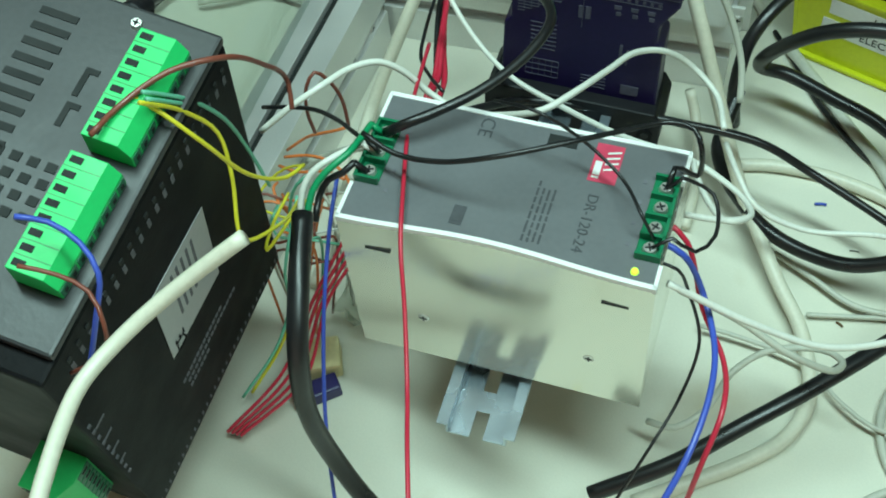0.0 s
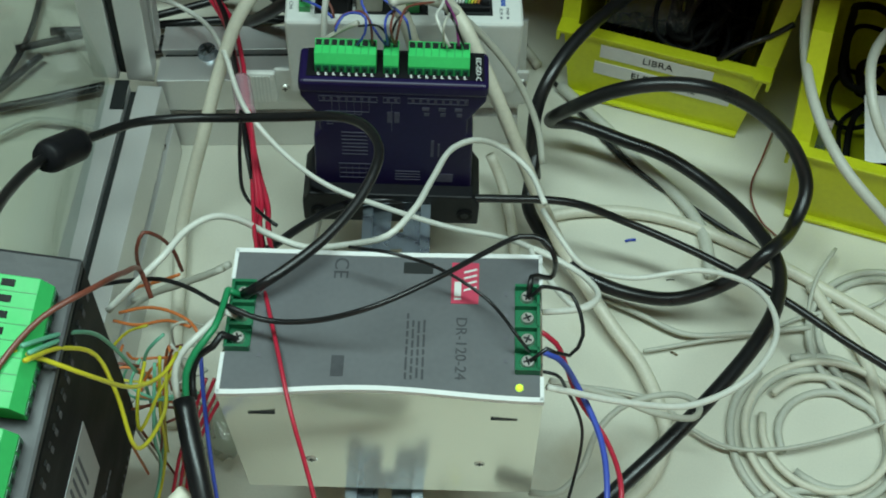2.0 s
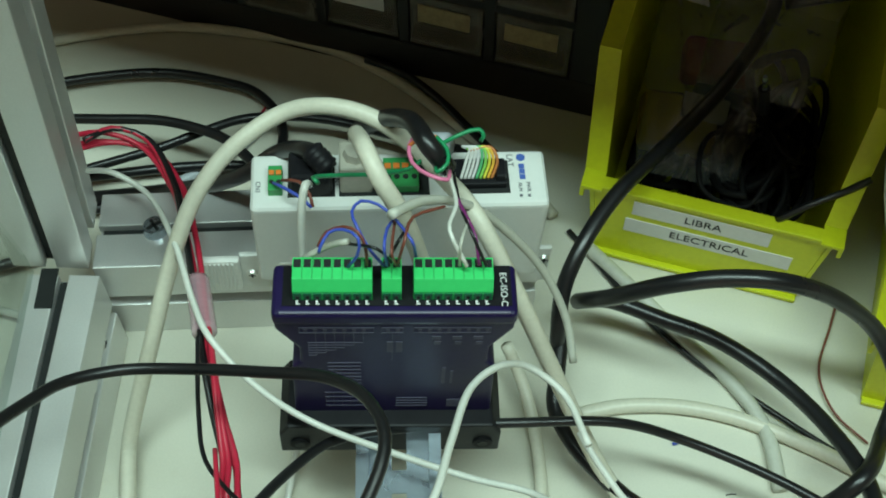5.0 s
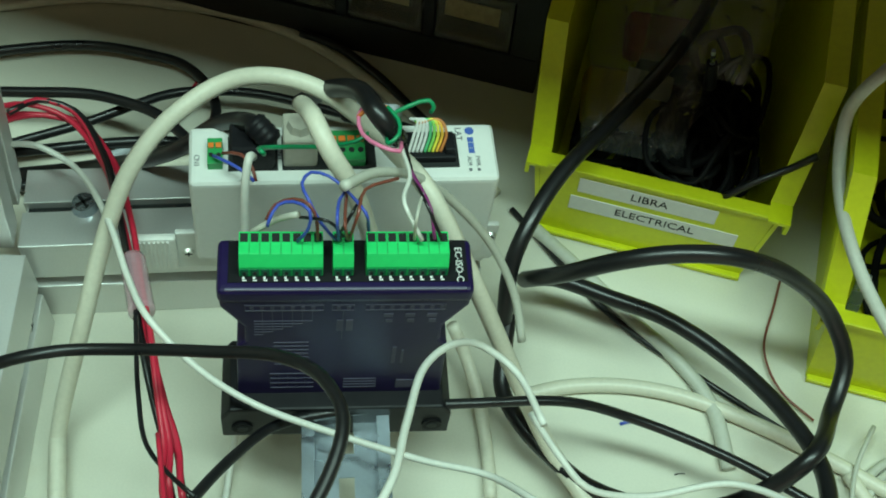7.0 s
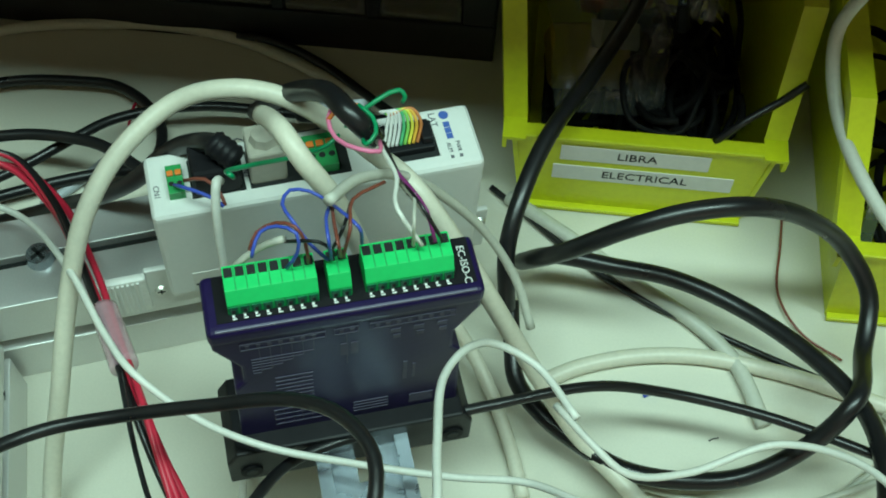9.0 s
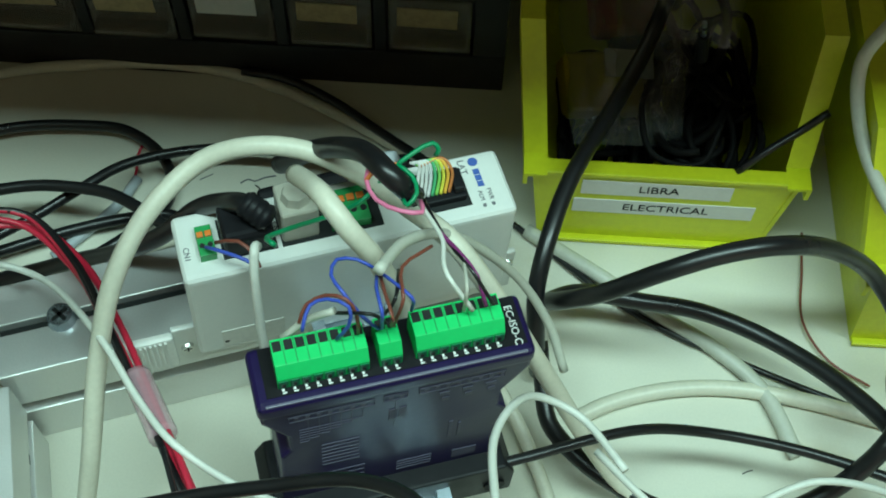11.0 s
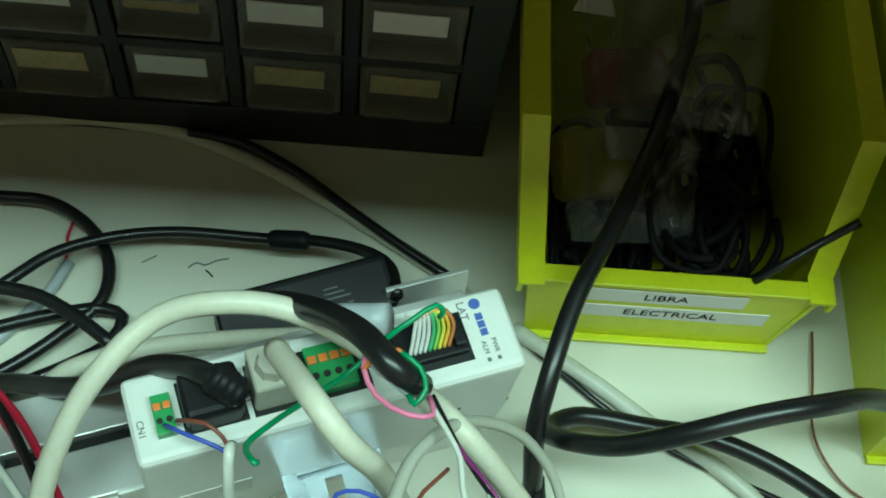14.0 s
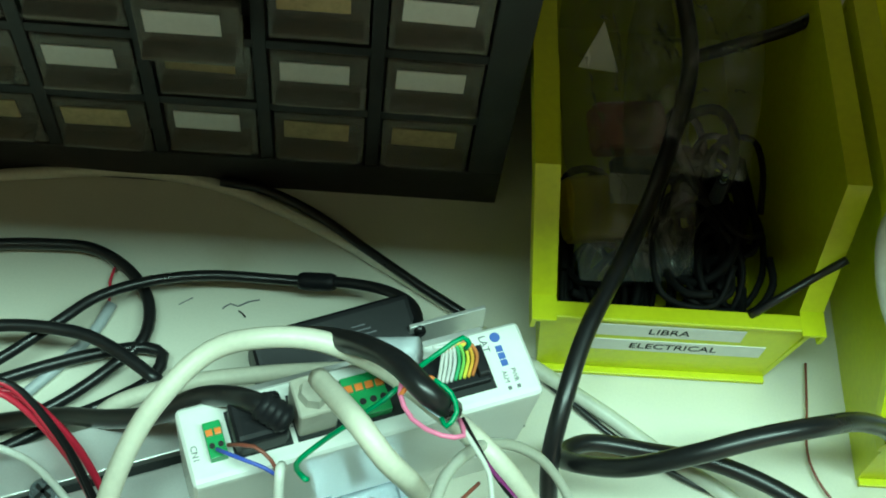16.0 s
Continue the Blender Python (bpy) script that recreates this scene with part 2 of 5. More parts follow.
def words(text, size, material, parent, m, name="lettering"):
    cu = bpy.data.curves.new(name, "FONT")
    cu.body, cu.size, cu.align_x, cu.align_y, cu.extrude, cu.resolution_u = text, size, "CENTER", "CENTER", 0.00008, 3
    tmp = bpy.data.objects.new(name, cu)
    scene.collection.objects.link(tmp)
    me = bpy.data.meshes.new_from_object(tmp.evaluated_get(bpy.context.evaluated_depsgraph_get()))
    bpy.data.objects.remove(tmp)
    me.materials.clear()
    me.materials.append(material)
    ob = new(name, me)
    ob.parent, ob.matrix_basis = parent, m
    return ob


def screw(r, h, parent, m, name="screw", material=None):
    """A pan head with a cross slot."""
    bm = cyl(r, 0, h, 18, r * 0.82)
    s = part(name, bm, material or SCREW, parent, m=m, smooth=False)
    bm = box(-r * 0.6, r * 0.6, -r * 0.13, r * 0.13, h, h + 0.0002)
    box(-r * 0.13, r * 0.13, -r * 0.6, r * 0.6, h, h + 0.0002, bm=bm)
    part("cross_slot", bm, HOLE, s)
    return s


# ---- the setting ----
def slab(name, x0, x1, y0, y1, z0, z1, material, label, category, bevel=0.0):
    return tagged(part(name, box(x0, x1, y0, y1, z0, z1, bevel), material), label, category, kind="structure")


slab("floor", -2.5, 2.5, -2.5, 1.6, -0.85, -0.75, FLOORM, "plain warm grey vinyl floor of the workshop", "floor")
slab("wall_north", -2.5, 2.5, 1.5, 1.6, -0.75, 1.8, WALL, "plain cream painted wall behind the workbench", "wall")
# unseen south wall: its wide opening is added to let warm fill light in
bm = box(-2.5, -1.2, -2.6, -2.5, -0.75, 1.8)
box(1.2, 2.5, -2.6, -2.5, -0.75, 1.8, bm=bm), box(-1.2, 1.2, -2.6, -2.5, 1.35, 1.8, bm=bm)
tagged(part("wall_south", bm, WALL), "plain cream painted wall with an added opening for warm fill light", "wall", kind="structure")
slab("wall_west", -2.6, -2.5, -2.5, 1.6, -0.75, 1.8, WALL, "plain cream painted wall of the workshop", "wall")
slab("wall_east", 2.5, 2.6, -2.5, 1.6, -0.75, 1.8, WALL, "plain cream painted wall of the workshop", "wall")
slab("ceiling", -2.6, 2.6, -2.6, 1.6, 1.8, 1.9, WALL, "plain pale ceiling over the workshop", "ceiling")
U = Vector((0.9516, -0.3074, 0))
V = Vector((0.3074, 0.9516, 0))
BENCH = math.degrees(math.atan2(U.y, U.x))
bench = thing("workbench", pose(0, 0.1, 0, 0, 0, BENCH), "cream laminate workbench top with scuffs and stains", "workbench", kind="structure")
part("tabletop", box(-0.95, 0.95, -0.5, 0.62, -0.03, 0, 0.002), TABLE, bench)
for sx in (-0.9, 0.9):
    for sy in (-0.45, 0.57):
        part("leg", box(sx - 0.025, sx + 0.025, sy - 0.025, sy + 0.025, -0.75, -0.03, 0.003), ALU, bench)
# unseen shelf, placed so that its shadow falls on the bench back and cabinet
shelf = thing("shade_shelf", pose(0, 0.1, 0, 0, 0, BENCH), "unseen dark brown shelf set above the workbench to shade its back", "shelf", kind="structure")
part("shelf_board", box(-0.95, 0.95, 0.118, 0.62, 0.42, 0.445, 0.002), SHELFM, shelf)
for sx in (-0.93, 0.93):
    part("upright", box(sx - 0.02, sx + 0.02, 0.55, 0.62, 0, 0.42, 0.002), ALU, shelf)


# ---- aluminium frame ----
def profile_bar(length, w, h, name, parent, m):
    """An extrusion along y with a groove in its top and sides."""
    g, d, c = 0.004, 0.006, w / 2
    out = [(-c, 0), (c, 0), (c, h * 0.5 - g), (c - d, h * 0.5 - g), (c - d, h * 0.5 + g), (c, h * 0.5 + g), (c, h), (g * 0.6, h), (g * 0.6, h - d), (-g * 0.6, h - d), (-g * 0.6, h), (-c, h)]
    bar = part(name, prism(out, 0, length, 0.0006), ALU, parent, m=m)
    part("slot_strip", box(-g * 0.5, g * 0.5, 0.002, length - 0.002, h - d + 0.0002, h - d + 0.0024), HOLE, bar, "black slot strip")
    return bar


rig = thing("machine_frame", pose(0, 0, 0), "grey anodised aluminium extrusion frame lying on the workbench", "frame")
profile_bar(0.176, 0.033, 0.060, "side_bar", rig, pose(-0.1655, 0.068, 0, 0, 0, -2.0))
profile_bar(0.207, 0.042, 0.060, "back_bar", rig, pose(-0.1475, 0.268, 0, 0, 0, -88.5))
post = profile_bar(0.26, 0.034, 0.034, "post", rig, pose(-0.1655, 0.2475, 0.0606, 98, 0, 0) @ pose(0, 0, 0, 0, 0, -8) @ pose(0, 0, -0.034))
part("mitre_gap", box(-0.1700, -0.1622, 0.226, 0.2470, 0.0595, 0.0606), HOLE, rig, "black triangular gap")
for (x, y, z) in ((-0.1200, 0.268, 0.0590),):
    screw(0.0062, 0.0052, rig, pose(x, y, z, 0, 0, 35), "bolt", BRIGHT)
for (y, z) in ((0.222, 0.036), (0.226, 0.026)):
    screw(0.0036, 0.003, rig, pose(-0.1485, y, z, 0, 90, 0), "bolt")
part("corner_plate", box(-0.1495, -0.1465, 0.200, 0.240, 0.006, 0.054, 0.0008), ALU, rig)
profile_bar(0.305, 0.018, 0.018, "top_bar", rig, pose(-0.1835, -0.070, 0.2215))
part("clear_panel", box(-0.1750, -0.1732, -0.060, 0.2455, 0.0605, 0.2212), ACRYL, rig, "clear acrylic side panel")

# ---- rail ----
rail = thing("din_rail", pose(-0.0030, -0.0275, 0.0605, 0, 0, 0.6), "zinc-plated slotted steel mounting rail, raised on the frame", "mounting rail")
W2, L = 0.0175, 0.300
bm = prism([(-W2, 0.0065), (-W2, 0.0075), (-0.0125, 0.0075), (-0.0125, 0.001), (-0.0031, 0.001), (-0.0031, 0), (-0.0135, 0), (-0.0135, 0.0065)], 0, L)
for f in prism([(W2, 0.0065), (W2, 0.0075), (0.0125, 0.0075), (0.0125, 0.001), (0.0031, 0.001), (0.0031, 0), (0.0135, 0), (0.0135, 0.0065)], 0, L).faces:
    bm.faces.new([bm.verts.new(v.co) for v in f.verts])
y = 0.013
while y < L:
    part("web", box(-0.0032, 0.0032, y, min(y + 0.010, L), 0.0001, 0.0009), BRIGHT, rail)
    y += 0.025
part("rail_section", bm, BRIGHT, rail)

# ---- power supply ----
psu = thing("power_supply", pose(-0.0005, 0.0005, 0.0665, 0, 0.3, -0.35), "grey-faced power supply in a satin aluminium case on the rail", "power supply")
hw, dp, ht = 0.0626, 0.0655, 0.100
N = 28


def bulge(i):
    """How far the thin sheet of the front bows inwards along its upper edge."""
    return 0.0036 * math.sin(math.pi * i / N) ** 2 * (1.15 - 0.5 * i / N)


bm = bmesh.new()
ring = []
for i in range(N + 1):
    x = -hw + 2 * hw * i / N
    ring.append([bm.verts.new(c) for c in ((x, 0, 0.007), (x, bulge(i) * 0.35, 0.055), (x, bulge(i), ht - 0.001), (x, dp, ht - 0.001), (x, dp, 0.007))])
for a, b in zip(ring, ring[1:]):
    for k in range(5):
        bm.faces.new((a[k], a[(k + 1) % 5], b[(k + 1) % 5], b[k]))
bm.faces.new(ring[0][::-1]), bm.faces.new(ring[-1])
bmesh.ops.recalc_face_normals(bm, faces=bm.faces)
case = part("case", bm, SHELL, psu, "satin aluminium case", smooth=True)
case.data.set_sharp_from_angle(angle=0.5)
bm = bmesh.new()
for side_y, s in ((0.0, 1), (dp, -1)):
    rows = []
    for i in range(N + 1):
        x = -hw + 2 * hw * i / N
        y0 = bulge(i) if side_y == 0 else side_y - 0.0006 * math.sin(math.pi * i / N) ** 2
        rows.append([bm.verts.new((x, y0 - s * 0.0004, ht - 0.0018)), bm.verts.new((x, y0 - s * 0.0004, ht + 0.0006)), bm.verts.new((x, y0 + s * 0.0016, ht + 0.0006)), bm.verts.new((x, y0 + s * 0.0016, ht - 0.0018))])
    for a, b in zip(rows, rows[1:]):
        for k in range(4):
            bm.faces.new((a[k], a[(k + 1) % 4], b[(k + 1) % 4], b[k]))
    bm.faces.new(rows[0][::-1]), bm.faces.new(rows[-1])
bmesh.ops.recalc_face_normals(bm, faces=bm.faces)
for y0, y1, x in ((0, 0.0175, -hw), (0.051, dp, -hw), (0, 0.0105, hw), (0.0505, dp, hw)):
    box(x - 0.0003 if x < 0 else x - 0.0012, x + 0.0012 if x < 0 else x + 0.0003, y0, y1, ht - 0.003, ht + 0.0006, bm=bm)
part("folded_edge", bm, EDGE, psu, "bare white folded edge")
bm = bmesh.new()
ring = []
for i in range(N + 1):
    x = -hw + 0.0012 + 2 * (hw - 0.0012) * i / N
    ring.append([bm.verts.new(c) for c in ((x, bulge(i) + 0.0012, ht - 0.0012), (x, bulge(i) + 0.0012, ht + 0.0002), (x, dp - 0.0014, ht + 0.0002), (x, dp - 0.0014, ht - 0.0012))])
for a, b in zip(ring, ring[1:]):
    for k in range(4):
        bm.faces.new((a[k], a[(k + 1) % 4], b[(k + 1) % 4], b[k]))
bm.faces.new(ring[0][::-1]), bm.faces.new(ring[-1])
bmesh.ops.recalc_face_normals(bm, faces=bm.faces)
part("face_plate", bm, GREYLABEL, psu, "dark grey printed face")


def screw_terminal(n, pitch, w, parent, m, facing):
    t = part("terminal_block", box(-w / 2, w / 2, 0, n * pitch, -0.006, 0.0010, 0.0004), DKGREEN, parent, "dark green screw terminal", m)
    for i in range(n + 1):
        y = min(max(i * pitch, 0.0006), n * pitch - 0.0006)
        part("rib", box(-w / 2, w / 2, y - 0.0006, y + 0.0006, 0.0010, 0.0042), DKGREEN, t)
    part("back_wall", box(-w / 2 if facing > 0 else w / 2 - 0.0012, -w / 2 + 0.0012 if facing > 0 else w / 2, 0.0006, n * pitch - 0.0006, 0.0010, 0.0042), DKGREEN, t)
    for i in range(n):
        screw(0.0029, 0.0016, t, pose(0, (i + 0.5) * pitch, 0.0011, 0, 0, 20 + 47 * i))
    return t


screw_terminal(3, 0.0102, 0.0098, psu, pose(-0.0567, 0.0182, ht), 1)
screw_terminal(4, 0.0096, 0.0098, psu, pose(0.0566, 0.0112, ht), -1)
part("status_light", cyl(0.0016, ht, ht + 0.0014, 16, 0.0012, at=(0.0535, 0.0055)), LEDM, psu, "lit yellow-green status light")
part("adjust_slot", box(0.0066, 0.0186, 0.0556, 0.0608, ht + 0.0003, ht + 0.0005), HOLE, psu, "black slot")
part("logo_patch", box(0.0262, 0.0372, 0.0420, 0.0612, ht + 0.0003, ht + 0.0005), RED, psu, "red maker's patch")
bm = bmesh.new()
for k in range(4):
    vs = [bm.verts.new(Vector((0.0312 + a, 0.0475 + 0.0028 * k + b, ht + 0.0008))) for a, b in ((0, 0), (0.0052, 0.0016), (0.0052, 0.0026), (0, 0.0010))]
    bm.faces.new(vs)
box(0.0274, 0.0302, 0.0436, 0.0446, ht + 0.0005, ht + 0.0007, bm=bm)
box(0.0274, 0.0302, 0.0452, 0.0520, ht + 0.0005, ht + 0.0007, bm=bm)
part("logo_marks", bm, WHITEINK, psu)
words("DR-120-24", 0.0062, FAINTINK, psu, pose(0.0305, 0.022, ht + 0.0004, 0, 0, -90))
words("CE", 0.0085, FAINTINK, psu, pose(-0.019, 0.0575, ht + 0.0004, 0, 0, -90))
bm = box(-0.0195, -0.0145, 0.0085, 0.0175, ht + 0.0002, ht + 0.0004)
box(-0.0185, -0.0155, 0.0100, 0.0160, ht + 0.0004, ht + 0.0005, bm=bm)
part("approval_mark", bm, FAINTINK, psu)
rnd = random.Random(4)
for col in (0.0090, 0.0112, 0.0134, 0.0156):
    bm = bmesh.new()
    y = 0.0385 - rnd.random() * 0.006
    while y > 0.009:
        ln = 0.002 + rnd.random() * 0.004
        box(col, col + 0.0009, max(y - ln, 0.008), y, ht + 0.0002, ht + 0.0004, bm=bm)
        y -= ln + 0.001
    part("small_print", bm, FAINTINK, psu)
for x in (0.0475, -0.0485):
    for y in (0.016, 0.026, 0.036, 0.046):
        part("small_print", box(x, x + 0.0014, y, y + 0.0018, ht + 0.0002, ht + 0.0004), GREYINK, psu)
for x in (-0.0525, 0.0430):
    part("vent_slit", box(x, x + 0.0105, -0.0001, 0.003, 0.0825, 0.0838), HOLE, psu, "narrow dark slit")
for x in (-0.0330, 0.0385):
    screw(0.0028, 0.0009, psu, pose(x + 0.001, 0.0008, 0.0375, 90, 0, 0))
part("rail_clip", box(-0.024, 0.016, 0.012, 0.052, 0.0015, 0.0072, 0.0006), BLACKP, psu)


# ---- pluggable green terminals ----
def plug(n, pitch, w, h, parent, m, hole=0.30, wide=0.22):
    """A row of clamp openings (dark) on a stepped green body."""
    body = part("green_terminal", prism([(-w / 2, 0), (w / 2, 0), (w / 2, h * 0.55), (w * 0.28, h), (-w / 2, h)], 0, n * pitch, 0.0003), GREEN, parent, "bright green plug-in terminal", m)
    for i in range(n):
        y = (i + 0.5) * pitch
        part("opening", box(-w * 0.42, -w * (0.42 - 1.15 * hole), y - pitch * wide, y + pitch * wide, h - 0.0004, h + 0.0003), HOLE, body)
        part("clamp_hole", box(w / 2 - 0.0004, w / 2 + 0.0003, y - pitch * 0.40, y + pitch * 0.40, h * 0.05, h * 0.46), DKGREEN, body)
        part("clamp_screw", box(w / 2 + 0.0002, w / 2 + 0.0005, y - pitch * 0.16, y + pitch * 0.16, h * 0.14, h * 0.32), HOLE, body)
    for i in range(1, n):
        part("seam", box(-w * 0.5, w * 0.28, i * pitch - 0.00015, i * pitch + 0.00015, h, h + 0.00015), MIDGREEN, body)
    return body


# ---- isolation module ----
iso = thing("isolation_module", pose(-0.0076, 0.1762, 0.0645, -0.3, 2.7, 0.8) @ Matrix.Diagonal((0.98, 0.98, 0.98, 1)), "dark violet plastic module with green terminals on the mounting rail", "electronic module")
part("lower_case", prism([(-0.041, 0.010), (0.041, 0.010), (0.0400, 0.050), (0.0365, 0.055), (0.0365, 0.066), (0.0448, 0.081), (0.0448, 0.088), (-0.0448, 0.088), (-0.0448, 0.081), (-0.0365, 0.066), (-0.0365, 0.055), (-0.040, 0.050)], -0.0105, 0.0105, 0.0012), PURPLE, iso)
part("upper_case", box(-0.0455, 0.0455, -0.0112, 0.0112, 0.0840, 0.0925, 0.0028, 4), PURPLE, iso)
part("front_rim", box(-0.0425, 0.0425, -0.0106, -0.0096, 0.0914, 0.0927, 0.0003), mat("pale_violet_edge", (0.12, 0.11, 0.17), 0.35), iso, "pale violet-grey edge strip")
part("top_label", box(-0.0415, 0.0432, -0.0075, 0.0100, 0.0924, 0.0928), BLACKP, iso, "black printed strip")
part("rail_base", prism([(-0.048, -0.013), (0.046, -0.013), (0.046, 0.004), (0.042, 0.0115), (-0.044, 0.0115), (-0.048, 0.004)], -0.018, 0.014, 0.001), BLACKP, iso, "black plastic rail base")
for x in (-0.0395, 0.0385):
    part("base_boss", cyl(0.0042, 0, 0.001, 18), BLACKM, iso, m=pose(x, -0.018, -0.004, 90, 0, 0))
    part("base_hole", cyl(0.0022, 0, 0.0004, 14), HOLE, iso, m=pose(x, -0.019, -0.004, 90, 0, 0))
for x in (-0.0375, -0.0050, 0.0067):
    n = 2 if x == -0.0050 else 8
    plug(n, 0.00364, 0.0120, 0.0105, iso, pose(x, 0.001, 0.0926, 0, 0, -90), 0.25, 0.37)
words("EC-ISO-C", 0.0036, WHITEINK, iso, pose(0.0403, -0.0005, 0.0929, 0, 0, -90))
for k in range(18):
    x = (-0.0357 + 0.00364 * k) if k < 8 else ((-0.0032 + 0.00364 * (k - 8)) if k < 10 else (0.0085 + 0.00364 * (k - 10)))
    bm = box(x - 0.0007, x + 0.0007, -0.0070, -0.0065, 0.0927, 0.0929)
    box(x - 0.0007, x + 0.0001, -0.0062, -0.0053, 0.0927, 0.0929, bm=bm)
    part("pin_mark", bm, WHITEINK, iso)
# printed circuit diagram on the front
bm = bmesh.new()
yf = -0.0107


def stroke(x0, x1, z0, z1):
    box(x0, x1, yf - 0.0001, yf + 0.0003, 0.010 + (z0 - 0.010) * 1.33, 0.010 + (z1 - 0.010) * 1.33, bm=bm)


for x0, x1 in ((-0.036, -0.008), (-0.005, 0.003), (0.007, 0.036)):
    stroke(x0, x1, 0.0640, 0.06425), stroke(x0, x1, 0.0612, 0.06145)
    stroke(x0, x0 + 0.00025, 0.0612, 0.0642), stroke(x1, x1 + 0.00025, 0.0612, 0.0642)
    x = x0 + 0.0018
    while x < x1 - 0.001:
        stroke(x, x + 0.0014, 0.0620, 0.0634)
        x += 0.00364
for k in range(6):
    x = -0.030 + 0.0036 * k
    stroke(x, x + 0.00025, 0.048 + 0.0015 * k, 0.0612)
    stroke(-0.033, x, 0.048 + 0.0015 * k, 0.04825 + 0.0015 * k)
for k in range(7):
    stroke(-0.026, -0.013, 0.030 + 0.0022 * k, 0.0303 + 0.0022 * k)
for k in range(6):
    stroke(-0.028 + 0.0034 * k, -0.0278 + 0.0034 * k, 0.0150, 0.0240)
for k in range(4):
    stroke(-0.028, -0.011, 0.0150 + 0.003 * k, 0.0152 + 0.003 * k)
    stroke(0.001, 0.014, 0.0145 + 0.0018 * k, 0.0149 + 0.0018 * k)
stroke(-0.003, -0.0005, 0.050, 0.056), stroke(0.0005, 0.003, 0.050, 0.056), stroke(-0.001, -0.0007, 0.045, 0.061)
for x in (0.014, 0.022, 0.030):
    stroke(x, x + 0.0035, 0.0575, 0.0592), stroke(x + 0.001, x + 0.0035, 0.0545, 0.0562)
stroke(0.019, 0.0205, 0.030, 0.040), stroke(0.0225, 0.0235, 0.030, 0.038), stroke(0.022, 0.031, 0.014, 0.019)
part("circuit_print", bm, DIAGRAMINK, iso, "grey printed circuit diagram")

# ---- motor controller ----
ctl = thing("motor_controller", pose(-0.0062, 0.2531, 0.0614, 0.5, 2.9, 2.7) @ Matrix.Diagonal((1.02, 1, 1, 1)), "white metal controller box with plugs in its top", "controller")
part("case", box(-0.0615, 0.0615, -0.0145, 0.0145, 0, 0.0575, 0.0028, 3), WHITEP, ctl, "white painted case")
part("mounting_plate", box(-0.0705, 0.0690, -0.0065, -0.0040, -0.018, 0.010, 0.0008), WHITEP, ctl)
for x, z in ((-0.0655, -0.0047), (0.0660, 0.002)):
    screw(0.0027, 0.0014, ctl, pose(x, -0.0065, z, 90, 0, 0))
part("case_hole", cyl(0.0009, 0, 0.0002, 10), HOLE, ctl, m=pose(-0.0505, -0.0146, 0.0075, 90, 0, 0))
part("case_hole", cyl(0.0009, 0, 0.0002, 10), HOLE, ctl, m=pose(0.0420, -0.0146, 0.0290, 90, 0, 0))
part("faded_label", box(-0.052, -0.028, -0.01475, -0.0144, 0.004, 0.016), mat("off_white_label", (0.66, 0.65, 0.60), 0.5), ctl)
clip = part("rail_clip", box(-0.0920, -0.0700, -0.0100, -0.0062, -0.014, 0.0105, 0.0014), mat("translucent_clip", (0.80, 0.80, 0.76), 0.4, trans=0.1), ctl, "ribbed whitish plastic clip")
for k in range(10):
    part("rib", box(-0.0908 + 0.0019 * k, -0.0899 + 0.0019 * k, -0.0107, -0.0099, -0.0125, 0.0092), WHITEP, clip)


def spring_terminal(n, parent, m):
    t = part("green_connector", box(0, 0.0036 * n, -0.0075, 0.0075, -0.002, 0.0045, 0.0003), MIDGREEN, parent, "green spring terminal with orange levers", m)
    for i in range(n):
        x = 0.0036 * (i + 0.5)
        part("lever", box(x - 0.0014, x + 0.0014, 0.0014, 0.0040, 0.0045, 0.0056, 0.0003), ORANGE, t)
        part("wire_hole", cyl(0.0012, 0.0043, 0.0048, 12, at=(x, -0.0025)), HOLE, t)
    return t


TOP = 0.0575
for x0, x1 in ((-0.0462, -0.0268), (-0.0252, 0.0120), (0.0205, 0.0455)):
    part("socket_recess", box(x0, x1, -0.0085, 0.0088, TOP - 0.001, TOP + 0.0002), HOLE, ctl)
spring_terminal(2, ctl, pose(-0.0540, -0.0010, TOP) @ Matrix.Diagonal((0.80, 0.85, 0.9, 1)))
spring_terminal(4, ctl, pose(-0.0068, 0.0005, TOP))
part("black_plug", box(-0.0455, -0.0278, -0.0082, 0.0080, TOP - 0.001, TOP + 0.0120, 0.0028, 3), BLACKP, ctl, "black moulded plug")
g = part("grey_plug", box(-0.0248, -0.0113, -0.0068, 0.0078, TOP - 0.001, TOP + 0.0170, 0.0016, 3), mat("beige_plug_plastic", (0.46, 0.44, 0.37), 0.45, vary=0.1), ctl, "beige square plug")
part("plug_collar", cyl(0.0056, TOP + 0.017, TOP + 0.0205, 8, 0.0045, at=(-0.0180, 0.0005)), mat("beige_collar", (0.50, 0.48, 0.41), 0.45), g)
part("ribbon_plug", box(0.0215, 0.0440, -0.0060, 0.0075, TOP - 0.001, TOP + 0.0035, 0.0006), BLACKP, ctl, "black ribbon connector")
part("ribbon_latch", box(0.0395, 0.0435, -0.0045, 0.0045, TOP + 0.0002, TOP + 0.0068, 0.0008), BLACKP, ctl)
part("logo_disc", cyl(0.0019, TOP + 0.0001, TOP + 0.0003, 20, at=(0.0512, 0.0100)), BLUEINK, ctl, "blue round mark")
bm = bmesh.new()
for k in range(3):
    box(0.0500, 0.0524, 0.0066 - 0.0028 * k - 0.0024, 0.0066 - 0.0028 * k, TOP, TOP + 0.0003, bm=bm)
part("logo_marks", bm, BLUEINK, ctl)
words("CN1", 0.0030, GREYINK, ctl, pose(-0.0584, -0.003, TOP + 0.0002, 0, 0, -90))
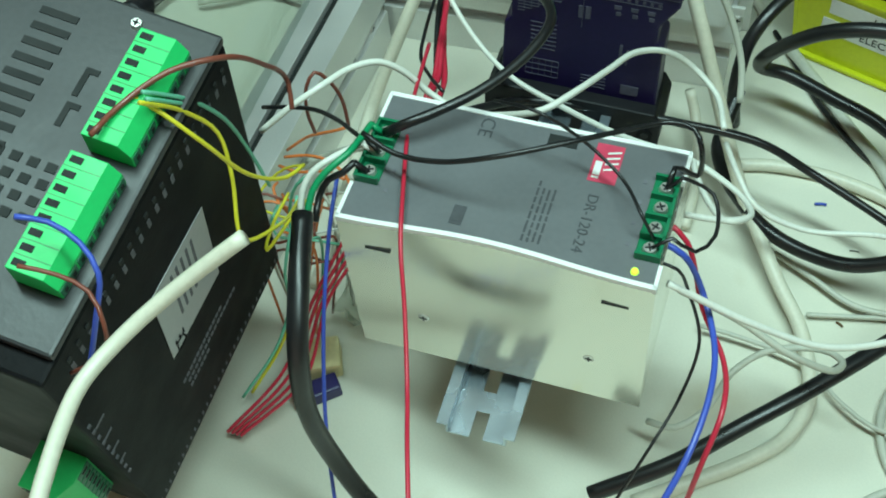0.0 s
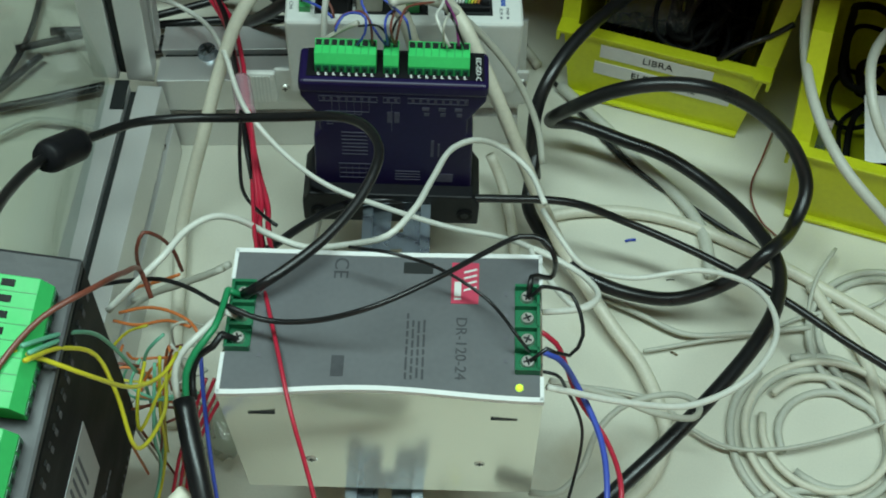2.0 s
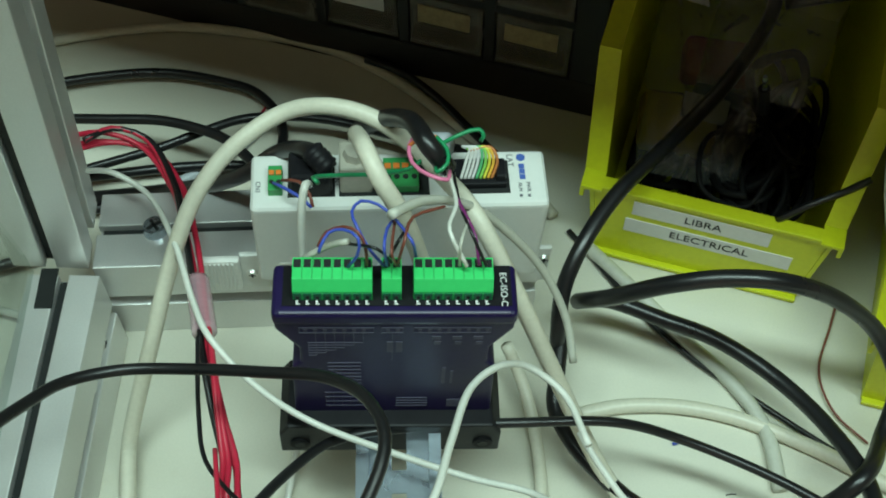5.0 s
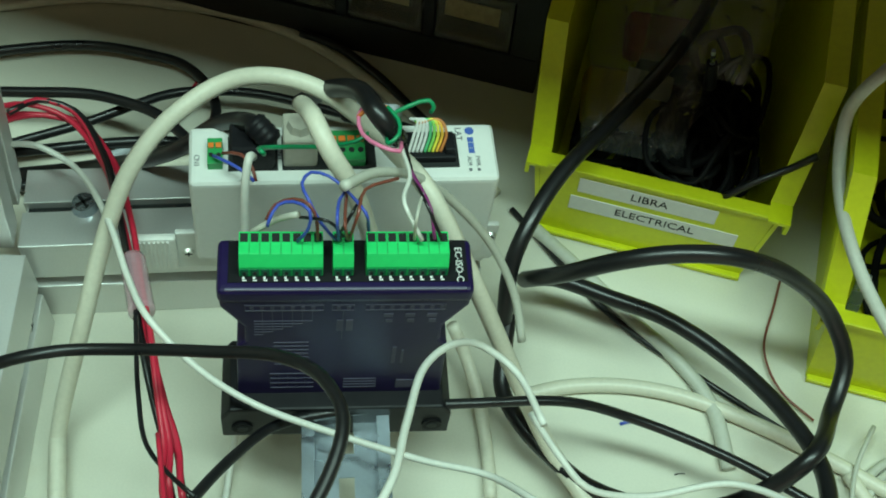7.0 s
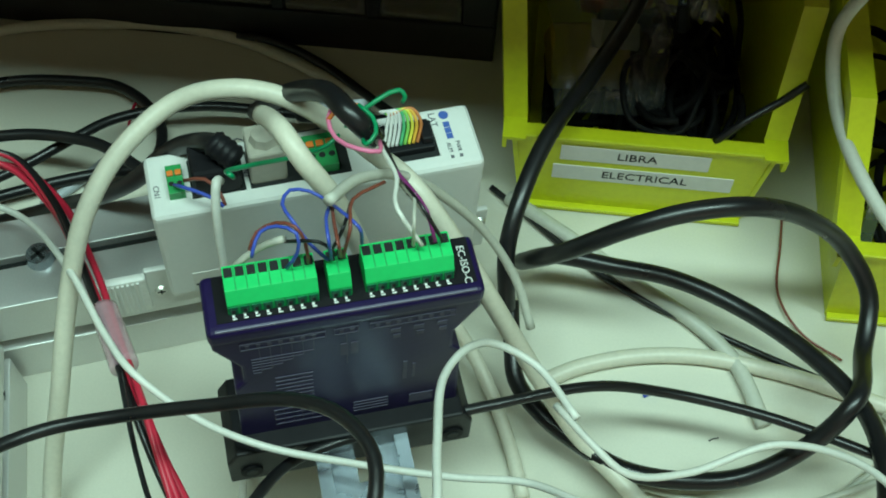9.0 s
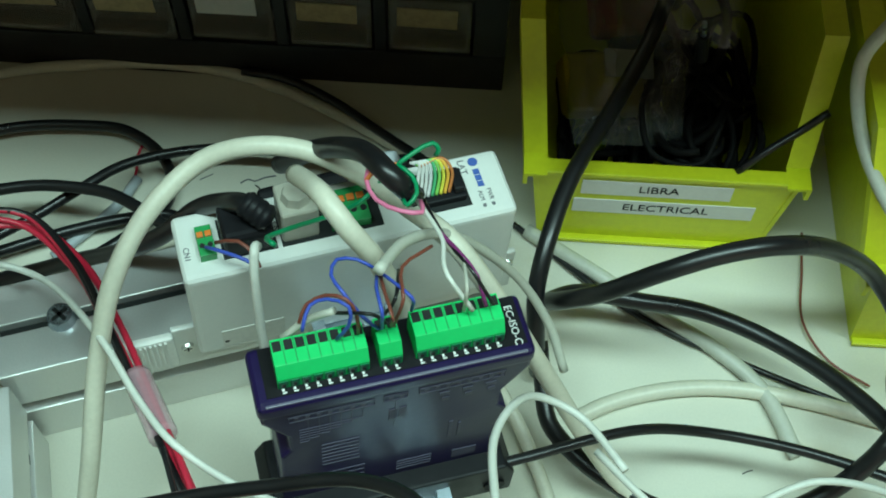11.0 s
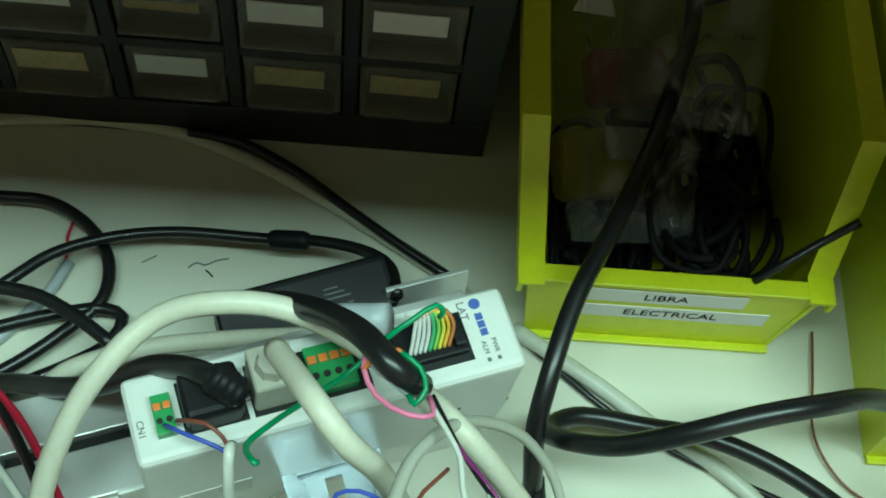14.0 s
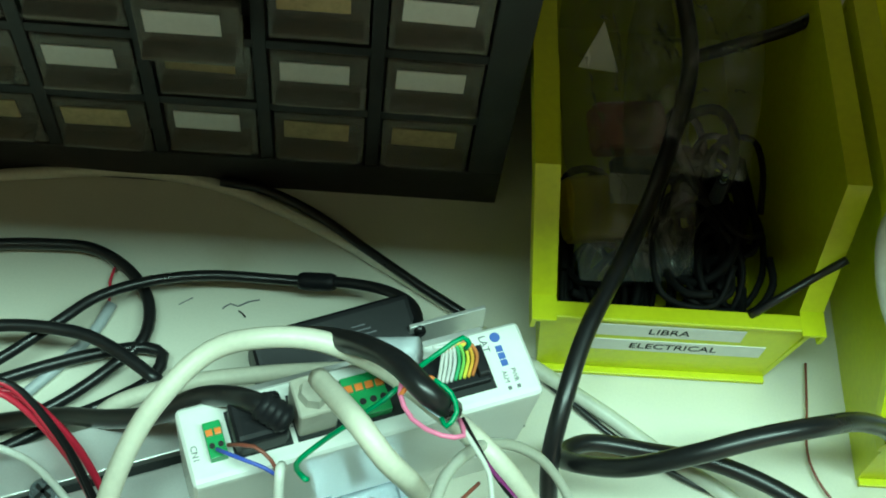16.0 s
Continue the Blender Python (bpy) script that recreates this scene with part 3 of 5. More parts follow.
words("CN3", 0.0030, GREYINK, ctl, pose(-0.0261, 0.000, TOP + 0.0002, 0, 0, -90))
words("LAT", 0.0038, GREYINK, ctl, pose(0.0465, 0.0085, TOP + 0.0002, 0, 0, -90))
words("PWR", 0.0024, GREYINK, ctl, pose(0.0532, -0.0055, TOP + 0.0002, 0, 0, -90))
words("ALM", 0.0024, GREYINK, ctl, pose(0.0498, -0.0055, TOP + 0.0002, 0, 0, -90))
for x in (0.0498, 0.0532):
    part("indicator", box(x - 0.0006, x + 0.0006, -0.0105, -0.0092, TOP, TOP + 0.0003), GREYINK, ctl)

# ---- motor drive ----
drv = thing("motor_drive", pose(-0.0968, -0.0521, 0.2414, 8.4, 9.2, -2.5), "black painted steel motor drive leaning beside the rail", "motor drive")
DW, DL, DH = 0.098, 0.0607, 0.2330
part("side_case", box(-DW, 0, -DL - 0.009, DL, -0.192, -0.0042, 0.0015), BLACKM, drv, "black painted steel case")
part("heat_sink", box(-DW + 0.012, -0.016, -0.050, 0.050, -DH, -0.192, 0.001), BLACKM, drv, "black heat sink under the case")
part("top_cover", box(-DW - 0.0006, -0.0002, -DL - 0.0006, DL + 0.0006, -0.0045, 0, 0.0012), TOPM, drv, "dark grey steel cover")
for y in (0.0056, -0.0430):
    plug(8, 0.00531, 0.0165, 0.0117, drv, pose(-0.0135, y, 0.0), 0.22)
for k in range(20):
    part("rivet_hole", box(-0.0001, 0.0006, -0.058 + 0.0059 * k, -0.0562 + 0.0059 * k, -0.0140, -0.0118), HOLE, drv)
    part("pin_print", box(0.0, 0.0002, -0.058 + 0.0059 * k, -0.0562 + 0.0059 * k, -0.0215, -0.0170), GREYINK, drv)
for k in range(30):
    part("vent_hole", box(0.0, 0.0002, -0.066 + 0.0042 * k, -0.0648 + 0.0042 * k, -0.1875, -0.1840), GREYINK, drv)
for k, (y0, y1) in enumerate(((-0.024, 0.012), (-0.020, 0.024), (-0.022, -0.004))):
    bm = bmesh.new()
    y = y1
    while y > y0:
        box(0.0, 0.0002, y - 0.0022, y, -0.1385 - 0.006 * k, -0.1360 - 0.006 * k, bm=bm)
        y -= 0.0031
    part("small_print", bm, GREYINK, drv)
for k in range(4):
    part("small_print", box(0.0, 0.0002, -0.0660 - 0.0002 * k, -0.0600 - 0.0012 * k, -0.066 - 0.014 * k, -0.0645 - 0.014 * k), GREYINK, drv)
for k in range(10):
    part("rivet_hole", box(-0.0001, 0.0006, -0.0680, -0.0664, -0.058 - 0.0072 * k, -0.0562 - 0.0072 * k), GREYINK, drv)
lab = part("rating_label", box(-0.0205, 0.0205, -0.0001, 0.0003, -0.0275, 0.0275, 0.00015), SILVERLAB, drv, "silver-grey rating label", pose(0.0005, -0.0005, -0.083, 0, 0, 90) @ pose(0, 0, 0, 0, 4, 0))
words("CE", 0.010, INK, lab, pose(-0.013, -0.0003, -0.024, 90, -90, 0))
for k in range(5):
    part("small_print", box(-0.008 + 0.004 * k, -0.0065 + 0.004 * k, -0.0003, 0, -0.010, 0.022), GREYINK, lab)
for y0, y1 in ((0.0220, 0.0335), (0.0100, 0.0195)):
    part("slot", box(-0.0368, -0.0347, y0, y1, -0.0002, 0.0004), HOLE, drv)
    part("slot", box(-0.0347, -0.0318, y1 - 0.0022, y1, -0.0002, 0.0004), HOLE, drv)
for i in range(4):
    for j in range(4):
        part("vent_hole", box(-0.0318 - 0.0064 * i, -0.0282 - 0.0064 * i, -0.0062 - 0.0063 * j, -0.0028 - 0.0063 * j, -0.0002, 0.0004), HOLE, drv)
for j in range(9):
    part("vent_slot", box(-0.062, -0.0480, 0.0470 - 0.0064 * j, 0.0498 - 0.0064 * j, -0.0002, 0.0004), HOLE, drv)
screw(0.0022, 0.0016, drv, pose(-0.0290, 0.0545, 0))
plug(8, 0.0056, 0.0200, 0.0190, drv, pose(-0.0250, -DL - 0.009, -0.1600, 90, 0, 0), 0.22)


# ---- small parts cabinet ----
D0 = Vector((0.101, 0.3825, 0))


def on_bench(u, v, z=0.0, turn=0.0, origin=D0):
    p = origin + U * u + V * v
    return pose(p.x, p.y, z, 0, 0, BENCH + turn)


cab = thing("drawer_cabinet", on_bench(0, 0), "black small-parts cabinet with smoky clear drawers and paper labels", "drawer cabinet")
COLS, ROWS_N, PX, PZ = 7, 5, 0.0488, 0.0440
WID, HGT = COLS * PX + 0.03, ROWS_N * PZ + 0.039
part("back_case", box(-WID, 0, 0.012, 0.15, 0, HGT, 0.001), CABBODY, cab)
part("bottom_rail", box(-WID, 0, -0.001, 0.012, 0, 0.026, 0.001), CABBODY, cab)
for j in range(1, ROWS_N + 1):
    part("cross_rail", box(-WID, 0, 0, 0.012, 0.026 + PZ * j - 0.0055, 0.026 + PZ * j, 0.0006), CABBODY, cab)
for i in range(COLS + 1):
    w = 0.0165 if i == 0 else 0.006
    x = -0.0165 if i == 0 else -0.0165 - PX * i
    part("stile", box(x, x + w, -0.0004, 0.012, 0.026, HGT, 0.0006), CABBODY, cab)
YELLOWED = mat("yellowed_label", (0.40, 0.32, 0.17), 0.6, vary=0.25, scale=90, per_object=0.25)
# one letter a drawer from the lower end: white, yellowed or no label
PAPER = ("yywyy", "wwyww", "wyw.y", "ywwyw", "wwyww")
rnd = random.Random(11)
for j in range(ROWS_N):
    for i in range(COLS):
        x1 = -0.0165 - PX * i
        x0, z0 = x1 - PX + 0.007, 0.0265 + PZ * j
        w, h = x1 - x0 - 0.001, PZ - 0.007
        out = 0.016 if (i, j) == (2, 2) else rnd.choice((0.0, 0.001, 0.002))
        bm = box(0, w, -0.001, 0.002, 0, h, 0.0008)
        d = part("drawer", bm, SMOKE, cab, "smoky clear plastic drawer", pose(x0, 0.002 - out, z0))
        part("pull", box(w * 0.06, w * 0.94, -0.009, -0.001, h * 0.30, h * 0.36, 0.0006), SMOKE, d)
        part("tray", box(0.001, w - 0.001, 0.002, 0.010, 0.001, h * 0.9), SMOKE, d)
        part("contents", box(0.003, w - 0.003, 0.0030, 0.0085, 0.002, h * rnd.uniform(0.35, 0.75)), STUFF1, d, "small brown and grey parts")
        kind = PAPER[j][i % 5] if i < 5 else "yw."[(i + j) % 3]
        if kind != ".":
            part("paper_label", box(w * 0.10, w * 0.10 + 0.0292, -0.0016, -0.0011, h * 0.52, h * 0.86), WHITELAB if kind == "w" else YELLOWED, d, "paper label" if kind == "w" else "yellowed paper label", pose(0, 0, 0, 0, rnd.uniform(-1.5, 1.5), 0))


# ---- yellow bins ----
def parts_bin(m, label, contents):
    b = thing("storage_bin", m, label, "storage bin", "yellow storage bins")
    Wb, Wt, Lb, Hb, Hf, KN, tk = 0.0530, 0.0655, 0.20, 0.105, 0.0540, 0.041, 0.0022
    part("base", box(-Wb, Wb, 0.002, Lb, 0, tk), YELLOW, b)
    # sides: a lip that rises from the low front to the full height
    for s in (-1, 1):
        bm = bmesh.new()
        prof = [(0.0, 0.0), (Lb, 0.0), (Lb, Hb), (KN, Hb), (0.008, Hf), (-0.001, Hf)]
        ins, outs = [], []
        for y, z in prof:
            f = Wb + (Wt - Wb) * z / Hb
            outs.append(bm.verts.new((s * f, y, z)))
            ins.append(bm.verts.new((s * (f - tk), y, z)))
        bm.faces.new(outs), bm.faces.new(ins[::-1])
        for k in range(len(prof)):
            bm.faces.new((outs[k], ins[k], ins[(k + 1) % len(prof)], outs[(k + 1) % len(prof)]))
        bmesh.ops.recalc_face_normals(bm, faces=bm.faces)
        part("side_wall", bm, YELLOW, b)
        rim = [(Lb, Hb), (KN, Hb), (0.008, Hf), (-0.0035, Hf)]
        bm = bmesh.new()
        rows = []
        for y, z in rim:
            f = Wb + (Wt - Wb) * z / Hb
            rows.append([bm.verts.new((s * (f + a), y, z + c)) for a, c in ((-0.0065, 0.0018), (0.0040, 0.0018), (0.0040, -0.006), (0.0020, -0.006), (0.0020, 0), (-0.0065, 0))])
        for a, c in zip(rows, rows[1:]):
            for k in range(6):
                bm.faces.new((a[k], a[(k + 1) % 6], c[(k + 1) % 6], c[k]))
        bm.faces.new(rows[0]), bm.faces.new(rows[-1])
        bmesh.ops.recalc_face_normals(bm, faces=bm.faces)
        part("rim", bm, YELLOW, b)
    part("back_wall", box(-Wt, Wt, Lb - tk, Lb, 0, Hb), YELLOW, b)
    part("front_wall", prism([(-Wb, 0), (Wb, 0), (Wb + 0.0062, Hf), (-Wb - 0.0062, Hf)], 0, 0.003, 0.0004), YELLOW, b)
    part("front_lip", box(-Wb - 0.0055, Wb + 0.0055, -0.0016, 0.0060, Hf - 0.0008, Hf + 0.0016, 0.0006), YELLOW, b)
    part("foot_lip", box(-Wb, Wb, -0.0035, 0.0, 0.001, 0.0035, 0.0004), YELLOW, b)
    if contents:
        for z0, z1, xa, xb, text in ((0.0388, 0.0492, -0.0365, 0.0310, "LIBRA"), (0.0240, 0.0344, -0.0390, 0.0440, "ELECTRICAL")):
            lb = part("paper_label", box(xa, xb, -0.0006, -0.0001, z0, z1), WHITELAB, b, "white printed label")
            words(text, 0.0072, INK, lb, pose((xa + xb) / 2 + 0.001, -0.0007, (z0 + z1) / 2, 90, 0, 0))
    return b


FB = Vector((0.1435, 0.2777, 0))
parts_bin(pose(FB.x, FB.y, 0, 0, 0, BENCH), "yellow plastic storage bin with two white labels, full of bagged cables", True)
SB = Vector((0.203, 0.209, 0)) + U * 0.067
parts_bin(pose(SB.x, SB.y, 0, 0, 0, BENCH), "yellow plastic storage bin holding black and steel parts", False)


def crumple(sx, sy, sz, seed, amount, subdivisions=3):
    bm = bmesh.new()
    bmesh.ops.create_icosphere(bm, subdivisions=subdivisions, radius=1)
    for v in bm.verts:
        n = noise.noise(v.co * 1.7 + Vector((seed, 0, 0))) + 0.6 * noise.noise(v.co * 4.1 + Vector((0, seed, 0)))
        v.co *= 1 + amount * n
        v.co = Vector((v.co.x * sx, v.co.y * sy, v.co.z * sz))
    return bm


def in_bin(origin, u, v, z, turn=0):
    return on_bench(u, v, z, turn, origin)


BAG = clear_sheet("clear_polythene_bag", 0.16, (0.86, 0.88, 0.85), 0.07)


def polythene_bag(m, hu, hv, seed, label):
    """A limp flat bag: a creased upper film, a lower film and a welded seam at its mouth."""
    bag = thing("parts_bag", m, label, "plastic bag", "clear bags in the bin")
    nu, nv = 34, 48
    for name, lift in (("upper_film", 1), ("lower_film", -0.35)):
        bm = bmesh.new()
        grid = []
        for i in range(nu + 1):
            row = []
            for j in range(nv + 1):
                a, b = 2 * i / nu - 1, 2 * j / nv - 1
                fall = max(0.0, (1 - a ** 4) * (1 - b ** 4)) ** 0.5
                q = Vector((a * 2.2 + seed, b * 2.6, 0.3 * lift))
                crease = abs(noise.noise(q)) + 0.55 * abs(noise.noise(q * 2.7)) + 0.25 * abs(noise.noise(q * 6.1))
                wob = noise.noise(Vector((b * 3, seed, 1))) * 0.004
                row.append(bm.verts.new((a * hu * (0.9 + 0.1 * math.cos(b * 2)) + wob, b * hv, lift * fall * (0.006 + 0.026 * crease))))
            grid.append(row)
        for i in range(nu):
            for j in range(nv):
                bm.faces.new((grid[i][j], grid[i + 1][j], grid[i + 1][j + 1], grid[i][j + 1]))
        part(name, bm, BAG, bag, smooth=True)
    part("welded_seam", box(-hu * 0.8, hu * 0.8, hv - 0.003, hv, -0.0004, 0.0004), BAG, bag)
    return bag


polythene_bag(in_bin(FB, -0.020, 0.100, 0.060) @ pose(0, 0, 0, 12, 4, 5), 0.030, 0.078, 3, "crumpled clear plastic bag lying over parts in the bin")
polythene_bag(in_bin(FB, 0.012, 0.128, 0.072) @ pose(0, 0, 0, 8, -6, -8), 0.032, 0.060, 8, "creased clear plastic bag on top of the parts in the bin")
tagged(part("paper_card", prism([(-0.010, 0), (0.009, -0.004), (0.002, 0.020)], -0.0003, 0.0003), WHITELAB, m=in_bin(FB, -0.034, 0.118, 0.074) @ pose(0, 0, 0, -40, 0, 10)), "white three-cornered card inside a clear bag", "card")


def tangle(origin, n, seed, u0, u1, v0, v1, z0, z1, group):
    """Loops of black lead, each its own cable, heaped in a bin."""
    rnd = random.Random(seed)
    for k in range(n):
        cu, cv, cz = rnd.uniform(u0, u1), rnd.uniform(v0, v1), z0 + (z1 - z0) * k / n
        ru, rv, ph = rnd.uniform(0.010, 0.020), rnd.uniform(0.018, 0.036), rnd.uniform(0, 6.28)
        pts = []
        for a in range(9):
            w = ph + a * 0.72
            p = origin + U * max(-0.044, min(0.044, cu + ru * math.cos(w))) + V * max(0.009, cv + rv * math.sin(w))
            pts.append((p.x, p.y, max(0.006, cz + 0.006 * math.sin(2 * w + k) + rnd.uniform(-0.002, 0.002))))
        cable("black_lead", pts, rnd.uniform(0.0014, 0.0026), C_LEAD, "dull black lead coiled among others in the bin", "cable", group, 7)


tangle(FB, 34, 5, 0.006, 0.034, 0.026, 0.090, 0.008, 0.058, "black leads in the labelled bin")
tangle(FB, 14, 6, -0.036, -0.010, 0.026, 0.060, 0.006, 0.026, "black leads in the labelled bin")
tangle(SB, 22, 9, -0.034, 0.034, 0.040, 0.120, 0.008, 0.050, "black leads in the second bin")
tagged(part("red_part", box(-0.018, 0.018, -0.012, 0.012, -0.008, 0.008, 0.004, 3), mat("dull_red_plastic", (0.30, 0.03, 0.02), 0.5, vary=0.2), m=in_bin(FB, -0.014, 0.108, 0.040) @ pose(0, 0, 0, 15, 5, 10)), "dull red plastic part inside a bag", "plastic part")
tagged(part("blue_part", box(-0.016, 0.016, -0.006, 0.006, -0.005, 0.005, 0.002, 2), mat("dull_blue_plastic", (0.02, 0.05, 0.14), 0.5, vary=0.2), m=in_bin(FB, -0.006, 0.088, 0.036) @ pose(0, 0, 0, 15, 5, 10)), "dull blue plastic part inside a bag", "plastic part")
tagged(part("yellow_part", box(-0.020, 0.020, -0.015, 0.015, -0.008, 0.008, 0.004, 3), mat("dull_yellow_plastic", (0.42, 0.34, 0.03), 0.5, vary=0.2), m=in_bin(FB, -0.026, 0.066, 0.034) @ pose(0, 0, 0, 20, 8, 12)), "dull yellow plastic part inside a bag", "plastic part")
tagged(part("paper_slip", box(-0.012, 0.012, -0.007, 0.007, -0.0002, 0.0002), GREYLAB, m=in_bin(FB, -0.014, 0.070, 0.0465) @ pose(0, 0, 0, 20, 8, 6)), "pale paper slip on the bagged parts", "paper")
jack = thing("jack_plug", pose(0.169, 0.318, 0.082, 8, -12, 0), "black jack plug with a bright steel pin", "plug")
part("grip", cyl(0.0032, 0, 0.020, 14, 0.0026), BLACKP, jack)
part("pin", cyl(0.0013, 0.020, 0.030, 12, 0.0010), BRIGHT, jack, "bright steel pin")
part("ring", cyl(0.00145, 0.0255, 0.0262, 12), BLACKP, jack)
tagged(part("steel_bracket", box(-0.003, 0.003, -0.001, 0.001, 0, 0.030, 0.0004), BRIGHT, m=in_bin(SB, -0.046, 0.012, 0.032) @ pose(0, 0, 0, -25, 0, 0)), "bright steel bracket standing in the bin", "bracket")
tagged(part("paper_sheet", box(-0.030, 0.030, -0.020, 0.020, 0, 0.0004), WHITELAB, m=in_bin(SB, 0.004, 0.040, 0.052) @ pose(0, 0, 0, 18, -6, 12)), "white paper sheet lying on the parts in the bin", "paper")


# ---- cables and wires ----
line_cordA_usb = [(-0.1290, 0.0100, 0.2500), (-0.1335, 0.0298, 0.2380), (-0.1400, 0.0609, 0.2150), (-0.1391, 0.0904, 0.1950), (-0.1248, 0.1260, 0.1684), (-0.1163, 0.1394, 0.1579), (-0.0997, 0.1469, 0.1515), (-0.0745, 0.1459, 0.1535), (-0.0478, 0.1397, 0.1625), (-0.0244, 0.1321, 0.1725), (-0.0109, 0.1205, 0.1800), (-0.0048, 0.1059, 0.1825), (-0.0096, 0.0877, 0.1808), (-0.0223, 0.0674, 0.1790), (-0.0373, 0.0522, 0.1776), (-0.0489, 0.0438, 0.1757), (-0.0560, 0.0430, 0.1700)]
cordA_usb_ob = cable("ferrite_cable", line_cordA_usb, 0.0022, C_BLACK, "thin black cable with a ferrite core, looped over the module", "cable", sides=8)
cable("black_cable", [(0.3024, 0.0437, 0.0276), (0.2660, 0.0713, 0.0332), (0.2241, 0.0981, 0.0405), (0.1953, 0.1203, 0.0429), (0.1576, 0.1477, 0.0400), (0.1159, 0.1640, 0.0475), (0.0870, 0.1654, 0.0620), (0.0456, 0.1629, 0.0685), (0.0127, 0.1615, 0.0695), (-0.0145, 0.1585, 0.0715), (-0.0327, 0.1520, 0.0755), (-0.0463, 0.1373, 0.0835), (-0.0597, 0.1151, 0.0964), (-0.0667, 0.0950, 0.1118)], 0.0022, C_BLACK, "black cable running across the module and down to the bench", "cable", sides=8)
cable("power_cable", [(0.1811, 0.4390, 0.1300), (0.1881, 0.4186, 0.1000), (0.1866, 0.3890, 0.0800), (0.1606, 0.3480, 0.0730), (0.1262, 0.3068, 0.0760), (0.0961, 0.2754, 0.0745), (0.0789, 0.2512, 0.0695), (0.0699, 0.2351, 0.0575), (0.0679, 0.2214, 0.0355), (0.0706, 0.2214, 0.0080)], 0.0038, C_BLACK, "thick black cable draped over the yellow bin", "cable", sides=12)
line_power_loop = [(0.0700, 0.2240, 0.0330), (0.0676, 0.2080, 0.0250), (0.0659, 0.1923, 0.0200), (0.0736, 0.1735, 0.0200), (0.0845, 0.1592, 0.0200), (0.0985, 0.1452, 0.0200), (0.1205, 0.1354, 0.0200), (0.1451, 0.1300, 0.0250), (0.1717, 0.1333, 0.0400), (0.1888, 0.1419, 0.0550), (0.2072, 0.1677, 0.0393), (0.2157, 0.1883, 0.0475), (0.2079, 0.2033, 0.0619), (0.1822, 0.2072, 0.0900), (0.1527, 0.2056, 0.1090), (0.1296, 0.2071, 0.1095), (0.1083, 0.2093, 0.1015), (0.0890, 0.2169, 0.0795), (0.0789, 0.2392, 0.0380), (0.0933, 0.2436, 0.0312), (0.1204, 0.2327, 0.0300), (0.1435, 0.2218, 0.0300), (0.1684, 0.2009, 0.0300), (0.1865, 0.1702, 0.0375), (0.1947, 0.1412, 0.0450), (0.1899, 0.1138, 0.0525), (0.1739, 0.0844, 0.0600), (0.1370, 0.0417, 0.0600), (0.1070, 0.0133, 0.0550), (0.0815, -0.0076, 0.0450), (0.0483, -0.0262, 0.0300)]
power_loop_ob = cable("power_cable", line_power_loop, 0.0039, C_BLACK, "thick stiff black cable bent into a wide loop", "cable", sides=12)
cable("black_cable", [(0.0814, 0.3028, 0.0030), (0.0955, 0.2817, 0.0030), (0.1151, 0.2514, 0.0030), (0.1346, 0.2287, 0.0030), (0.1639, 0.2034, 0.0030), (0.1900, 0.1821, 0.0030), (0.2399, 0.1442, 0.0030), (0.2814, 0.1125, 0.0030), (0.3213, 0.0847, 0.0030)], 0.0015, C_BLACK, "thin black cable lying straight on the bench", "cable", sides=8)
line_cream_E = [(-0.1212, 0.0584, 0.0060), (-0.1251, 0.1006, 0.0060), (-0.1283, 0.1383, 0.0080), (-0.1317, 0.1774, 0.0120), (-0.1283, 0.1383, 0.0080), (-0.1317, 0.1774, 0.0120), (-0.1134, 0.2096, 0.0641), (-0.1023, 0.2308, 0.0920), (-0.0895, 0.2472, 0.1163), (-0.0733, 0.2633, 0.1285), (-0.0507, 0.2755, 0.1365), (-0.0322, 0.2732, 0.1425), (-0.0143, 0.2672, 0.1425), (0.0034, 0.2546, 0.1385), (0.0162, 0.2365, 0.1400), (0.0280, 0.2145, 0.1445), (0.0844, 0.1604, 0.0240), (0.0971, 0.1411, 0.0180), (0.1111, 0.1191, 0.0120), (0.1249, 0.0989, 0.0088), (0.1334, 0.0762, 0.0070), (0.1360, 0.0586, 0.0052), (0.1280, 0.0370, 0.0040), (0.1106, 0.0195, 0.0040), (0.0917, 0.0049, 0.0040), (0.0668, -0.0135, 0.0040)]
cream_E_ob = cable("cream_cable", line_cream_E, 0.0037, C_CREAM, "thick cream cable arching over the white controller", "cable", sides=12)
cable("cream_cable", [(-0.0196, 0.2510, 0.1520), (-0.0166, 0.2353, 0.1680), (-0.0136, 0.2230, 0.1770), (-0.0088, 0.2135, 0.1725), (-0.0005, 0.2080, 0.1560), (0.0060, 0.2040, 0.1290), (0.0110, 0.2010, 0.0950), (0.0150, 0.1990, 0.0720)], 0.0036, C_CREAM, "thick cream cable from the beige plug", "cable", sides=12)
cable("cream_cable", [(0.0441, 0.2206, 0.0300), (0.0496, 0.2132, 0.0187), (0.0556, 0.1942, 0.0100), (0.0585, 0.1683, 0.0050), (0.0584, 0.1463, 0.0050)], 0.0030, C_CREAM, "cream cable coming out from under the rail", "cable", sides=12)
